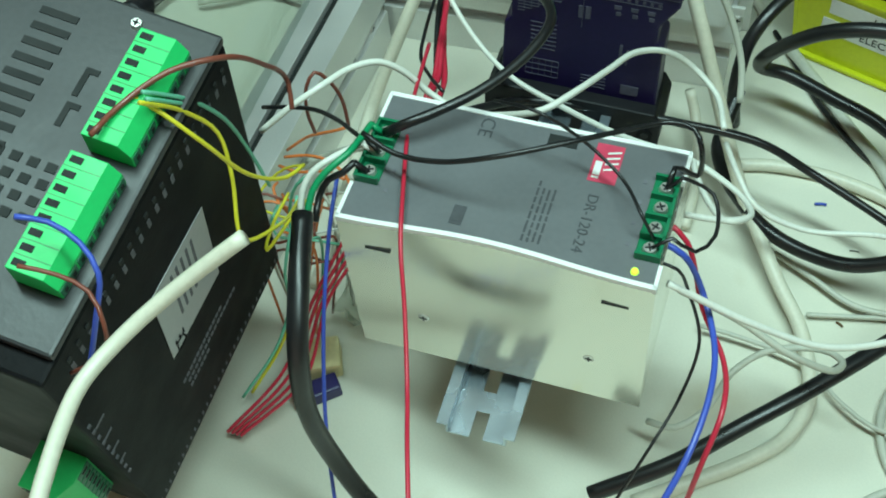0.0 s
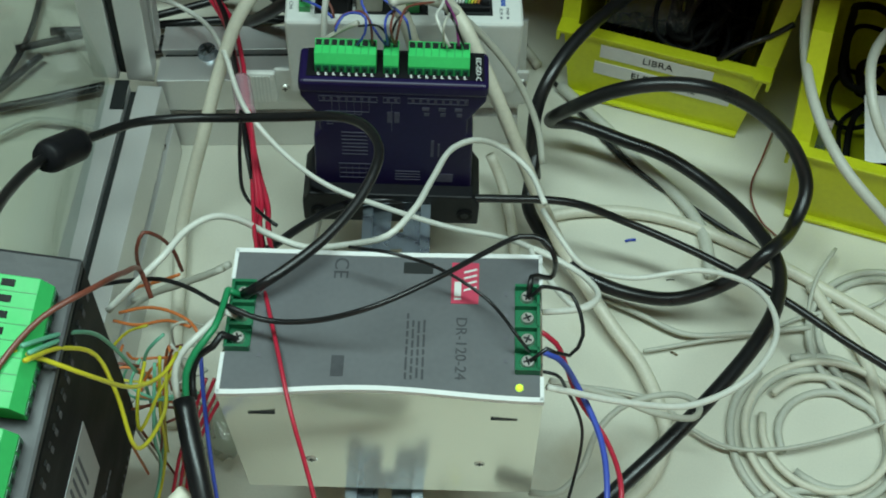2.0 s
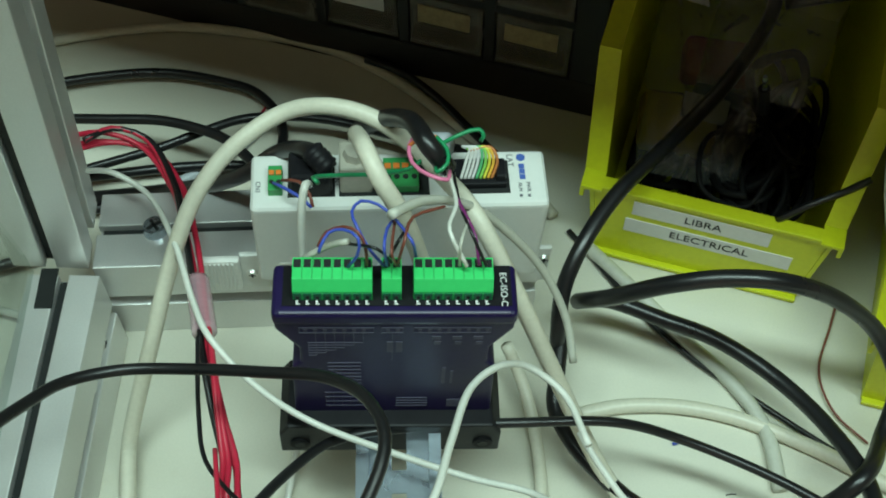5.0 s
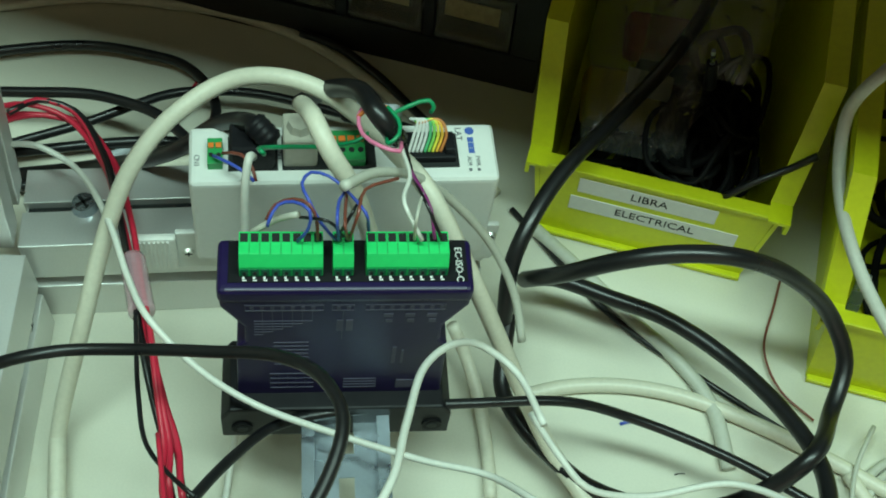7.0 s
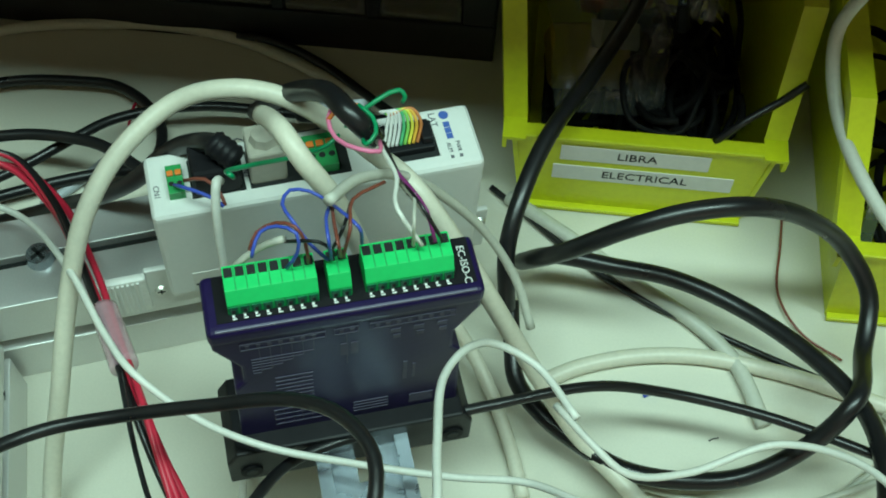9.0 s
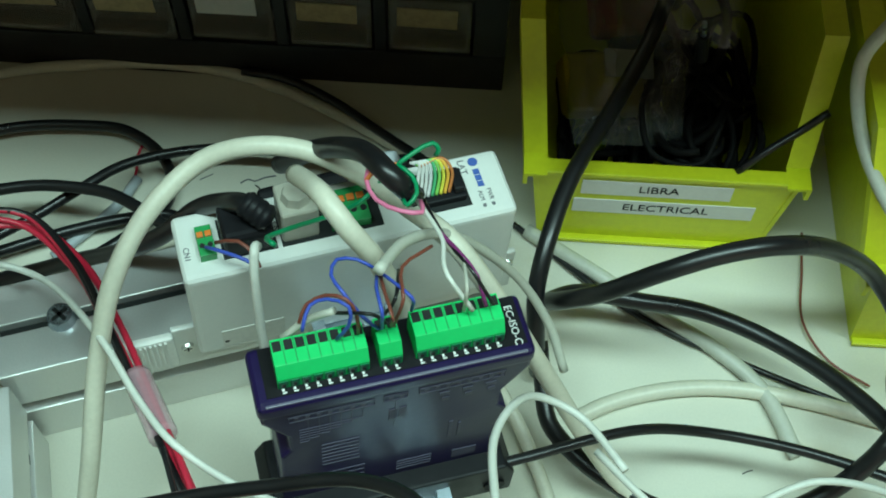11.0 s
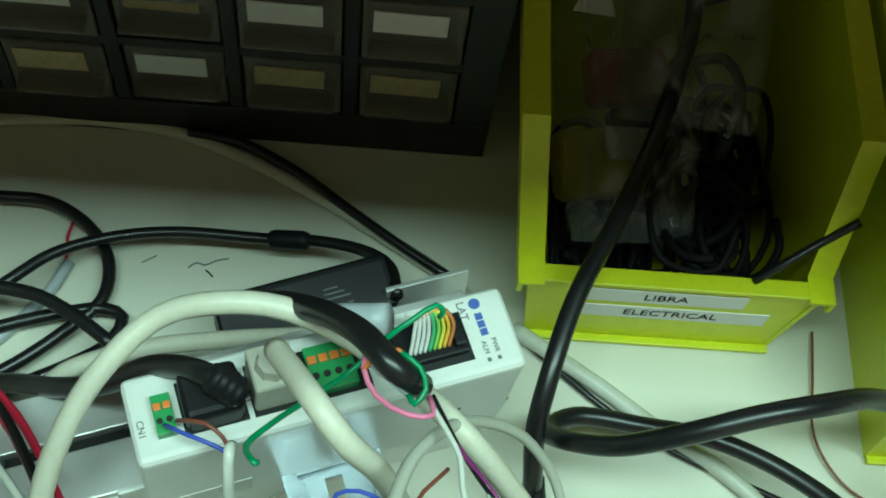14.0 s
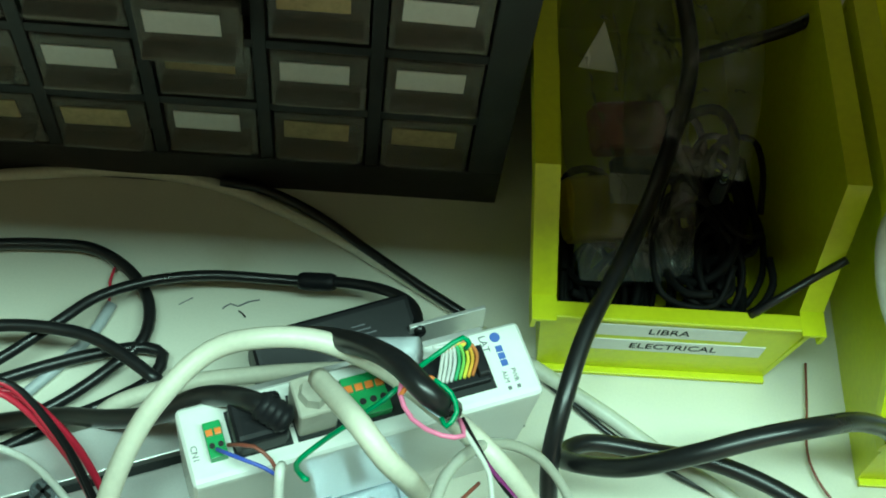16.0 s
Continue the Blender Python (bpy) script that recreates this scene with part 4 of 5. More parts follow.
cable("white_cable", [(-0.1459, 0.2686, 0.1060), (-0.1366, 0.2838, 0.0840), (-0.1225, 0.2760, 0.0810), (-0.0995, 0.2330, 0.1010), (-0.0880, 0.2020, 0.1060), (-0.0779, 0.1808, 0.1120), (-0.0600, 0.1650, 0.1010), (-0.0395, 0.1554, 0.0890), (-0.0073, 0.1423, 0.0875), (0.0243, 0.1299, 0.0900), (0.0466, 0.1212, 0.0960), (0.0622, 0.1025, 0.1150), (0.0834, 0.0862, 0.1200), (0.0899, 0.0688, 0.1300), (0.0800, 0.0563, 0.1400), (0.0622, 0.1025, 0.1150), (0.0834, 0.0862, 0.1200), (0.0899, 0.0688, 0.1300), (0.0800, 0.0563, 0.1400), (0.0647, 0.0515, 0.1450)], 0.0014, C_WHITE, "thin white cable strung loosely across the rail", "cable", sides=8)
cable("white_cable", [(0.0710, 0.1609, 0.0620), (0.0809, 0.1408, 0.0630), (0.0915, 0.1299, 0.0570), (0.1171, 0.1290, 0.0470), (0.1541, 0.1317, 0.0510), (0.1759, 0.1109, 0.0680), (0.1786, 0.0798, 0.0840), (0.1619, 0.0490, 0.0980), (0.1304, 0.0262, 0.1118), (0.0995, 0.0184, 0.1289), (0.0654, 0.0141, 0.1508)], 0.0015, C_WHITE, "thin white cable looping back to the power supply", "cable", sides=8)
cable("white_cable", [(0.0698, 0.1395, 0.0980), (0.0620, 0.1643, 0.0930), (0.0484, 0.1728, 0.0995), (0.0361, 0.1663, 0.1135), (0.0243, 0.1515, 0.1255), (0.0162, 0.1232, 0.1405), (0.0089, 0.0940, 0.1565), (-0.0011, 0.0804, 0.1575), (-0.0173, 0.0823, 0.1475), (-0.0394, 0.0863, 0.1385), (-0.0555, 0.0912, 0.1410), (-0.0668, 0.0899, 0.1540), (-0.0757, 0.0860, 0.1615), (-0.0847, 0.0779, 0.1640), (-0.0922, 0.0616, 0.1675), (-0.1019, 0.0527, 0.1630), (-0.1162, 0.0458, 0.1500)], 0.0015, C_WHITE, "thin white cable curving in front of the module", "cable", sides=8)
cable("red_wire", [(-0.0666, 0.1223, 0.1380), (-0.0589, 0.0827, 0.1505), (-0.0511, 0.0550, 0.1635), (-0.0401, 0.0183, 0.1715), (-0.0328, -0.0070, 0.1690), (-0.0260, -0.0262, 0.1565), (-0.0176, -0.0513, 0.1455), (-0.0084, -0.0770, 0.1500), (0.0016, -0.1049, 0.1489), (0.0116, -0.1327, 0.1398), (0.0213, -0.1597, 0.1250), (0.0310, -0.1867, 0.1021)], 0.0009, C_RED, "single red wire hanging over the power supply", "wire", sides=8)
cable("mains_cord", [(-0.0731, -0.0045, 0.1720), (-0.0646, -0.0335, 0.1650), (-0.0601, -0.0509, 0.1535), (-0.0598, -0.0585, 0.1194), (-0.0545, -0.0593, 0.0773), (-0.0374, -0.0651, 0.0460), (-0.0047, -0.0727, 0.0228)], 0.0042, C_BLACK, "thick black mains cord with its sheath cut back", "cable", sides=12)
cable("green_wire", [(-0.0739, -0.0013, 0.1650), (-0.0742, 0.0073, 0.1703), (-0.0705, 0.0145, 0.1750), (-0.0641, 0.0231, 0.1780), (-0.0620, 0.0430, 0.1735), (-0.0620, 0.0430, 0.1735), (-0.0570, 0.0430, 0.1690)], 0.0014, C_GREEN, "green earth wire from the mains cord", "wire", sides=8)
cable("white_wire", [(-0.0786, 0.0014, 0.1600), (-0.0792, 0.0085, 0.1675), (-0.0766, 0.0141, 0.1730), (-0.0715, 0.0192, 0.1760), (-0.0620, 0.0330, 0.1735), (-0.0620, 0.0330, 0.1735), (-0.0570, 0.0330, 0.1690)], 0.0014, C_WHITE, "white mains wire from the mains cord", "wire", sides=8)
cable("black_wire", [(-0.0721, 0.0009, 0.1600), (-0.0734, 0.0105, 0.1638), (-0.0709, 0.0158, 0.1685), (-0.0650, 0.0182, 0.1720), (-0.0620, 0.0230, 0.1735), (-0.0620, 0.0230, 0.1735), (-0.0570, 0.0230, 0.1690)], 0.0014, C_BLACK, "black mains wire from the mains cord", "wire", sides=8)
cable("black_wire", [(-0.0589, 0.0286, 0.1860), (-0.0452, 0.0250, 0.1820), (-0.0260, 0.0227, 0.1855), (-0.0025, 0.0244, 0.1940), (0.0202, 0.0360, 0.1950), (0.0390, 0.0517, 0.1895), (0.0536, 0.0619, 0.1865), (0.0630, 0.0597, 0.1875), (0.0668, 0.0548, 0.1840), (0.0667, 0.0569, 0.1640), (0.0585, 0.0520, 0.1725), (0.0575, 0.0450, 0.1690), (0.0585, 0.0520, 0.1725), (0.0575, 0.0450, 0.1690)], 0.0011, C_BLACK, "black wire bowed over the power supply", "wire", sides=8)
cable("black_wire", [(-0.0132, 0.0537, 0.1896), (0.0063, 0.0460, 0.1969), (0.0247, 0.0464, 0.1840), (0.0413, 0.0374, 0.1780), (0.0525, 0.0204, 0.1805), (0.0575, 0.0200, 0.1690)], 0.0007, C_BLACK, "thin black wire crossing the grey face", "wire", sides=8)
cable("black_wire", [(0.0575, 0.0440, 0.1690), (0.0625, 0.0460, 0.1750), (0.0625, 0.0460, 0.1750), (0.0746, 0.0474, 0.1670), (0.0787, 0.0293, 0.1660), (0.0731, 0.0201, 0.1665), (0.0640, 0.0200, 0.1720), (0.0640, 0.0200, 0.1720), (0.0575, 0.0160, 0.1690)], 0.0008, C_BLACK, "thin black wire looped beside the terminals", "wire", sides=8)
cable("black_wire", [(0.0610, 0.0160, 0.1610), (0.0680, 0.0150, 0.1600), (0.0731, 0.0160, 0.1460), (0.0811, 0.0079, 0.1250), (0.0784, -0.0075, 0.1055), (0.0703, -0.0304, 0.0950), (0.0619, -0.0462, 0.0760)], 0.0007, C_BLACK, "thin black wire hanging from the terminals", "wire", sides=8)
cable("blue_wire", [(0.0610, 0.0255, 0.1600), (0.0690, 0.0245, 0.1560), (0.0793, 0.0225, 0.1335), (0.0875, 0.0014, 0.1320), (0.0892, -0.0205, 0.1330), (0.0860, -0.0445, 0.1285), (0.0802, -0.0619, 0.1180)], 0.0013, C_BLUE, "blue wire hanging from the output terminals", "wire", sides=8)
cable("red_wire", [(0.0610, 0.0350, 0.1600), (0.0690, 0.0320, 0.1540), (0.0797, 0.0210, 0.1270), (0.0914, 0.0033, 0.1230), (0.0950, -0.0222, 0.1310), (0.0917, -0.0398, 0.1173), (0.0881, -0.0475, 0.0793)], 0.0011, C_RED, "red wire hanging from the output terminals", "wire", sides=8)
cable("cream_cable", [(-0.0424, -0.0796, 0.2720), (-0.0564, -0.0907, 0.2625), (-0.0704, -0.1073, 0.2541), (-0.0768, -0.1247, 0.2519), (-0.0755, -0.1377, 0.2532), (-0.0718, -0.1549, 0.2541), (-0.0678, -0.1695, 0.2548)], 0.0024, C_CREAM, "pale cream cable with a cut end beside the drive", "cable", sides=8)
cable("brown_wire", [(-0.1105, -0.0492, 0.2600), (-0.1078, -0.0356, 0.2590), (-0.0973, -0.0197, 0.2610), (-0.0849, -0.0069, 0.2575), (-0.0844, 0.0131, 0.2340), (-0.0881, 0.0323, 0.2025), (-0.0848, 0.0253, 0.1960)], 0.0010, C_BROWN, "brown wire bowed from the green terminal", "wire", sides=8)
cable("yellow_wire", [(-0.1053, -0.0299, 0.2580), (-0.0966, -0.0300, 0.2520), (-0.0866, -0.0290, 0.2400), (-0.0799, -0.0195, 0.2130), (-0.0758, -0.0036, 0.1930), (-0.0741, 0.0068, 0.1880)], 0.0008, C_YELLOW, "yellow wire from the green terminal", "wire", sides=8)
cable("yellow_wire", [(-0.0979, -0.0368, 0.2650), (-0.0957, -0.0215, 0.2442), (-0.0904, -0.0148, 0.2267), (-0.0865, -0.0207, 0.2100), (-0.0815, -0.0333, 0.1933), (-0.0796, -0.0128, 0.1733), (-0.0906, 0.0247, 0.1400)], 0.0008, C_YELLOW, "yellow wire looped down beside the drive", "wire", sides=8)
cable("yellow_wire", [(-0.0860, 0.0347, 0.1400), (-0.0873, 0.0245, 0.1400), (-0.0932, 0.0179, 0.1340), (-0.1009, 0.0031, 0.1260), (-0.1064, 0.0199, 0.1200), (-0.1061, 0.0376, 0.1200)], 0.0008, C_YELLOW, "yellow wire in a hanging loop", "wire", sides=8)
cable("green_wire", [(-0.1011, -0.0303, 0.2620), (-0.0967, -0.0172, 0.2455), (-0.0958, -0.0028, 0.2200), (-0.0976, 0.0078, 0.1900), (-0.0966, 0.0129, 0.1600)], 0.0008, C_LGREEN, "pale green wire from the green terminal", "wire", sides=8)
cable("green_wire", [(-0.0984, -0.0327, 0.2620), (-0.0968, -0.0155, 0.2400), (-0.1044, 0.0088, 0.2000), (-0.1115, 0.0268, 0.1600)], 0.0008, C_LGREEN, "pale green wire from the green terminal", "wire", sides=8)
cable("green_wire", [(-0.1000, 0.0513, 0.1200), (-0.1077, 0.0481, 0.1125), (-0.1137, 0.0459, 0.0950), (-0.1141, 0.0389, 0.0675), (-0.1144, 0.0290, 0.0300)], 0.0008, C_LGREEN, "pale green wire hanging beside the drive", "wire", sides=8)
cable("blue_wire", [(-0.1111, -0.0890, 0.2700), (-0.1039, -0.0854, 0.2650), (-0.0946, -0.0869, 0.2600), (-0.0872, -0.0926, 0.2550), (-0.0895, -0.1000, 0.2400), (-0.0946, -0.1081, 0.2200)], 0.0009, C_BLUE, "blue wire drooping from the green terminal", "wire", sides=8)
cable("red_wire", [(-0.1017, -0.1040, 0.2700), (-0.0927, -0.1012, 0.2650), (-0.0841, -0.1014, 0.2600), (-0.0775, -0.1079, 0.2550), (-0.0815, -0.1100, 0.2400), (-0.0997, -0.1103, 0.2200)], 0.0007, C_BROWN, "dull red wire drooping from the green terminal", "wire", sides=8)
cable("green_wire", [(-0.1018, 0.0371, 0.1200), (-0.1051, 0.0164, 0.0900), (-0.1082, 0.0151, 0.0600), (-0.1166, 0.0039, 0.0325), (-0.1310, -0.0151, 0.0100)], 0.0008, C_LGREEN, "pale green wire hanging beside the drive", "wire", sides=8)
cable("yellow_wire", [(-0.1001, 0.0404, 0.1200), (-0.1044, 0.0287, 0.0900), (-0.1071, 0.0215, 0.0600), (-0.1147, 0.0073, 0.0325), (-0.1276, -0.0115, 0.0100)], 0.0008, C_YELLOW, "yellow wire hanging beside the drive", "wire", sides=8)
cable("orange_wire", [(-0.1349, 0.0842, 0.0800), (-0.1223, 0.0844, 0.0850), (-0.1093, 0.0805, 0.0900), (-0.0973, 0.0744, 0.0900), (-0.0923, 0.0678, 0.0900)], 0.0008, C_ORANGE, "fine orange wire in a loose tangle", "wire", sides=8)
cable("orange_wire", [(-0.1402, 0.0853, 0.0700), (-0.1262, 0.0795, 0.0767), (-0.1104, 0.0786, 0.0833), (-0.0970, 0.0718, 0.0900)], 0.0008, C_ORANGE, "fine orange wire in a loose tangle", "wire", sides=8)
cable("orange_wire", [(-0.1402, 0.0957, 0.0700), (-0.1295, 0.0980, 0.0800), (-0.1198, 0.0948, 0.0900), (-0.1102, 0.0949, 0.0950), (-0.1034, 0.0943, 0.1000)], 0.0008, C_ORANGE, "fine orange wire in a loose tangle", "wire", sides=8)
cable("brown_wire", [(-0.1023, 0.0963, 0.1000), (-0.1039, 0.0978, 0.1167), (-0.1074, 0.0944, 0.1333), (-0.1113, 0.0913, 0.1400), (-0.1149, 0.0876, 0.1333), (-0.1172, 0.0868, 0.1167), (-0.1165, 0.0879, 0.1000)], 0.0009, C_BROWN, "brown wire standing up in a small loop", "wire", sides=8)
cable("black_wire", [(-0.1209, 0.0585, 0.1500), (-0.1080, 0.0582, 0.1540), (-0.0944, 0.0566, 0.1580), (-0.0802, 0.0496, 0.1630), (-0.0679, 0.0400, 0.1690), (-0.0560, 0.0312, 0.1750), (-0.0560, 0.0330, 0.1695), (-0.0560, 0.0330, 0.1695)], 0.0010, C_BLACK, "black wire pair reaching to the power supply", "wire", sides=8)
cable("grey_cable", [(-0.1457, 0.1196, 0.0300), (-0.1245, 0.1206, 0.0433), (-0.1017, 0.1181, 0.0600), (-0.0855, 0.1125, 0.0800)], 0.0020, C_GREY, "grey cable behind the power supply", "cable", sides=8)
cable("grey_cable", [(-0.1531, 0.1180, 0.0200), (-0.1330, 0.1184, 0.0400), (-0.1130, 0.1127, 0.0600), (-0.0883, 0.1100, 0.0800)], 0.0018, C_GREY, "grey cable behind the power supply", "cable", sides=8)
cable("grey_cable", [(-0.0038, 0.1894, 0.1840), (0.0078, 0.2055, 0.1695), (0.0231, 0.2167, 0.1510), (0.0398, 0.2228, 0.1240), (0.0579, 0.2227, 0.0910), (0.0693, 0.2141, 0.0635), (0.0726, 0.2017, 0.0480)], 0.0019, C_GREY, "pale grey cable arching beside the module", "cable", sides=8)
cable("white_cable", [(-0.0372, 0.2260, 0.1520), (-0.0381, 0.2236, 0.1559), (-0.0398, 0.2190, 0.1500), (-0.0418, 0.2130, 0.1260), (-0.0430, 0.2080, 0.0950), (-0.0460, 0.2000, 0.0600), (-0.0510, 0.1850, 0.0250), (-0.0570, 0.1600, 0.0060), (-0.0600, 0.1300, 0.0030)], 0.0016, C_WHITE, "white two-core cable from the small green connector", "cable", sides=8)
cable("blue_wire", [(-0.0552, 0.2448, 0.1280), (-0.0488, 0.2385, 0.1320), (-0.0419, 0.2334, 0.1320), (-0.0386, 0.2306, 0.1300)], 0.0007, C_BLUE, "blue wire in the small green connector", "wire", sides=8)
cable("brown_wire", [(-0.0514, 0.2445, 0.1300), (-0.0435, 0.2400, 0.1350), (-0.0392, 0.2349, 0.1330), (-0.0380, 0.2308, 0.1300)], 0.0007, C_BROWN, "brown wire in the small green connector", "wire", sides=8)
cable("black_cable", [(-0.2587, 0.3831, 0.0080), (-0.2176, 0.4002, 0.0080), (-0.1789, 0.4090, 0.0080), (-0.1412, 0.4112, 0.0080), (-0.1081, 0.4041, 0.0080), (-0.0907, 0.3972, 0.0080), (-0.0769, 0.3816, 0.0080), (-0.0716, 0.3644, 0.0080), (-0.0766, 0.3475, 0.0080), (-0.0903, 0.3383, 0.0080), (-0.1180, 0.3258, 0.0080), (-0.1503, 0.3188, 0.0080), (-0.1811, 0.3164, 0.0080)], 0.0028, C_BLACK, "black cable curled on the bench", "cable", sides=12)
line_bk_b = [(-0.2568, 0.3132, 0.0120), (-0.2072, 0.3251, 0.0160), (-0.1674, 0.3362, 0.0200), (-0.1350, 0.3459, 0.0225), (-0.1102, 0.3556, 0.0250), (-0.0923, 0.3649, 0.0225), (-0.0701, 0.3685, 0.0200), (-0.0436, 0.3652, 0.0200), (-0.0046, 0.3526, 0.0200), (0.0156, 0.3440, 0.0250), (0.0304, 0.3338, 0.0300), (0.0378, 0.3195, 0.0400), (0.0358, 0.3020, 0.0500)]
bk_b_ob = cable("adapter_cable", line_bk_b, 0.0025, C_BLACK, "black cable with a ferrite bead behind the controller", "cable", sides=12)
cable("black_cable", [(-0.2385, 0.3505, 0.0300), (-0.1994, 0.3583, 0.0314), (-0.1614, 0.3575, 0.0329), (-0.1308, 0.3547, 0.0343), (-0.1087, 0.3467, 0.0357), (-0.0969, 0.3396, 0.0371), (-0.0841, 0.3263, 0.0386), (-0.0729, 0.3114, 0.0400)], 0.0028, C_BLACK, "black cable crossing others on the bench", "cable", sides=12)
cable("black_cable", [(-0.2396, 0.3317, 0.0080), (-0.2000, 0.3351, 0.0080), (-0.1629, 0.3397, 0.0080), (-0.1374, 0.3428, 0.0080), (-0.1156, 0.3447, 0.0080), (-0.0938, 0.3447, 0.0080), (-0.0763, 0.3424, 0.0080), (-0.0701, 0.3370, 0.0080), (-0.0766, 0.3274, 0.0080), (-0.0928, 0.3218, 0.0080), (-0.1192, 0.3166, 0.0080), (-0.1513, 0.3087, 0.0080)], 0.0028, C_BLACK, "black cable folded back on the bench", "cable", sides=12)
cable("cream_cable", [(-0.2811, 0.4102, 0.0040), (-0.2311, 0.4344, 0.0040), (-0.1800, 0.4471, 0.0040), (-0.1409, 0.4509, 0.0040), (-0.1038, 0.4461, 0.0040), (-0.0688, 0.4386, 0.0040), (-0.0346, 0.4241, 0.0040), (-0.0086, 0.4054, 0.0040), (0.0201, 0.3784, 0.0040), (0.0472, 0.3481, 0.0040), (0.0658, 0.3258, 0.0040), (0.0741, 0.3118, 0.0040)], 0.0030, C_CREAM, "cream cable curving along the front of the cabinet", "cable", sides=12)
cable("black_cable", [(-0.0275, 0.4200, 0.0080), (-0.0073, 0.4100, 0.0080), (0.0132, 0.3907, 0.0080), (0.0320, 0.3663, 0.0080), (0.0505, 0.3425, 0.0080), (0.0661, 0.3239, 0.0080)], 0.0023, C_BLACK, "black cable lying beside the cream cable", "cable", sides=8)
line_plugcable = [(-0.0312, 0.2457, 0.1350), (-0.0377, 0.2510, 0.1394), (-0.0449, 0.2587, 0.1325), (-0.0565, 0.2682, 0.1175), (-0.0725, 0.2748, 0.0950), (-0.0916, 0.2881, 0.0687), (-0.1124, 0.3049, 0.0425), (-0.1430, 0.3189, 0.0187), (-0.1719, 0.3225, 0.0100)]
cable("black_cable", line_plugcable, 0.0037, C_BLACK, "thick black cable from the moulded plug", "cable", sides=12)
line_blk_sheath = [(-0.0224, 0.2872, 0.1085), (-0.0110, 0.2697, 0.1376), (-0.0014, 0.2545, 0.1570), (0.0044, 0.2417, 0.1685), (0.0095, 0.2300, 0.1705), (0.0166, 0.2272, 0.1600)]
cable("black_cable", line_blk_sheath, 0.0039, C_BLACK, "black sheathed cable cut back to its cores", "cable", sides=12)
cable("ribbon_cable", [(0.0019, 0.2672, 0.1250), (0.0173, 0.2603, 0.1320)], 0.0052, C_SLATE, "thick round grey sheath of the ribbon cable", "cable", sides=12)
cable("cream_cable", [(0.0788, 0.1964, 0.0040), (0.0980, 0.2003, 0.0040), (0.1250, 0.2001, 0.0040), (0.1512, 0.1944, 0.0040), (0.1764, 0.1835, 0.0040), (0.2054, 0.1670, 0.0040), (0.2394, 0.1438, 0.0040), (0.2725, 0.1189, 0.0040), (0.3038, 0.0875, 0.0040)], 0.0036, C_CREAM, "thick cream cable lying on the bench", "cable", sides=12)
cable("grey_cable", [(0.0879, 0.2950, 0.0040), (0.1021, 0.2776, 0.0040), (0.1160, 0.2606, 0.0040), (0.1329, 0.2376, 0.0040), (0.1541, 0.2122, 0.0040), (0.1664, 0.1881, 0.0040), (0.1688, 0.1570, 0.0040)], 0.0036, C_GREY, "pale grey cable lying on the bench", "cable", sides=12)
cable("grey_cable", [(0.2601, 0.0726, 0.0080), (0.2381, 0.0636, 0.0080), (0.1958, 0.0522, 0.0080), (0.1674, 0.0523, 0.0080), (0.1501, 0.0616, 0.0080), (0.1313, 0.0778, 0.0080), (0.0964, 0.0850, 0.0080), (0.0779, 0.0862, 0.0080)], 0.0012, C_GREY, "thin grey cable snaking over the bench", "cable", sides=8)
cable("grey_cable", [(0.0644, 0.0211, 0.0200), (0.0775, 0.0188, 0.0250), (0.0894, 0.0291, 0.0300), (0.0972, 0.0455, 0.0400), (0.1106, 0.0552, 0.0500), (0.1322, 0.0562, 0.0600), (0.1411, 0.0465, 0.0700), (0.1364, 0.0349, 0.0800), (0.1187, 0.0318, 0.0900), (0.0943, 0.0337, 0.1050), (0.0688, 0.0322, 0.1200)], 0.0016, C_GREY, "grey cable looped beside the power supply", "cable", sides=8)
cable("grey_cable", [(0.1282, 0.1091, 0.0040), (0.1632, 0.1164, 0.0040), (0.1897, 0.1212, 0.0040), (0.2216, 0.1337, 0.0040), (0.2529, 0.1386, 0.0040), (0.2681, 0.1492, 0.0040), (0.2728, 0.1731, 0.0040)], 0.0012, C_GREY, "thin grey cable bent up towards the bin", "cable", sides=8)
cable("grey_cable", [(0.1067, 0.1410, 0.0060), (0.1279, 0.1303, 0.0060), (0.1502, 0.1191, 0.0060), (0.1847, 0.1200, 0.0060), (0.2187, 0.1244, 0.0060)], 0.0015, C_GREY, "thin grey cable lying on the bench", "cable", sides=8)
cable("cream_cable", [(0.2230, 0.1517, 0.0060), (0.2302, 0.1351, 0.0060), (0.2434, 0.1122, 0.0060), (0.2489, 0.0854, 0.0060), (0.2516, 0.0577, 0.0060), (0.2468, 0.0182, 0.0060)], 0.0033, C_CREAM, "cream cable lying beside the coil", "cable", sides=12)
cable("grey_cable", [(0.2390, 0.1732, 0.0100), (0.2256, 0.1530, 0.0100), (0.2170, 0.1296, 0.0100)], 0.0011, C_GREY, "short grey cable by the bin", "cable", sides=8)
cable("grey_cable", [(0.3715, 0.3866, 0.0030), (0.3117, 0.3654, 0.0456), (0.2553, 0.3073, 0.1145), (0.2211, 0.2753, 0.1400), (0.2141, 0.2742, 0.1165), (0.2126, 0.2527, 0.0935), (0.2145, 0.2163, 0.0855), (0.2244, 0.1788, 0.0816), (0.2529, 0.1505, 0.0635), (0.2866, 0.1358, 0.0290)], 0.0029, C_GREY, "pale grey cable hanging over the second bin", "cable", sides=12)
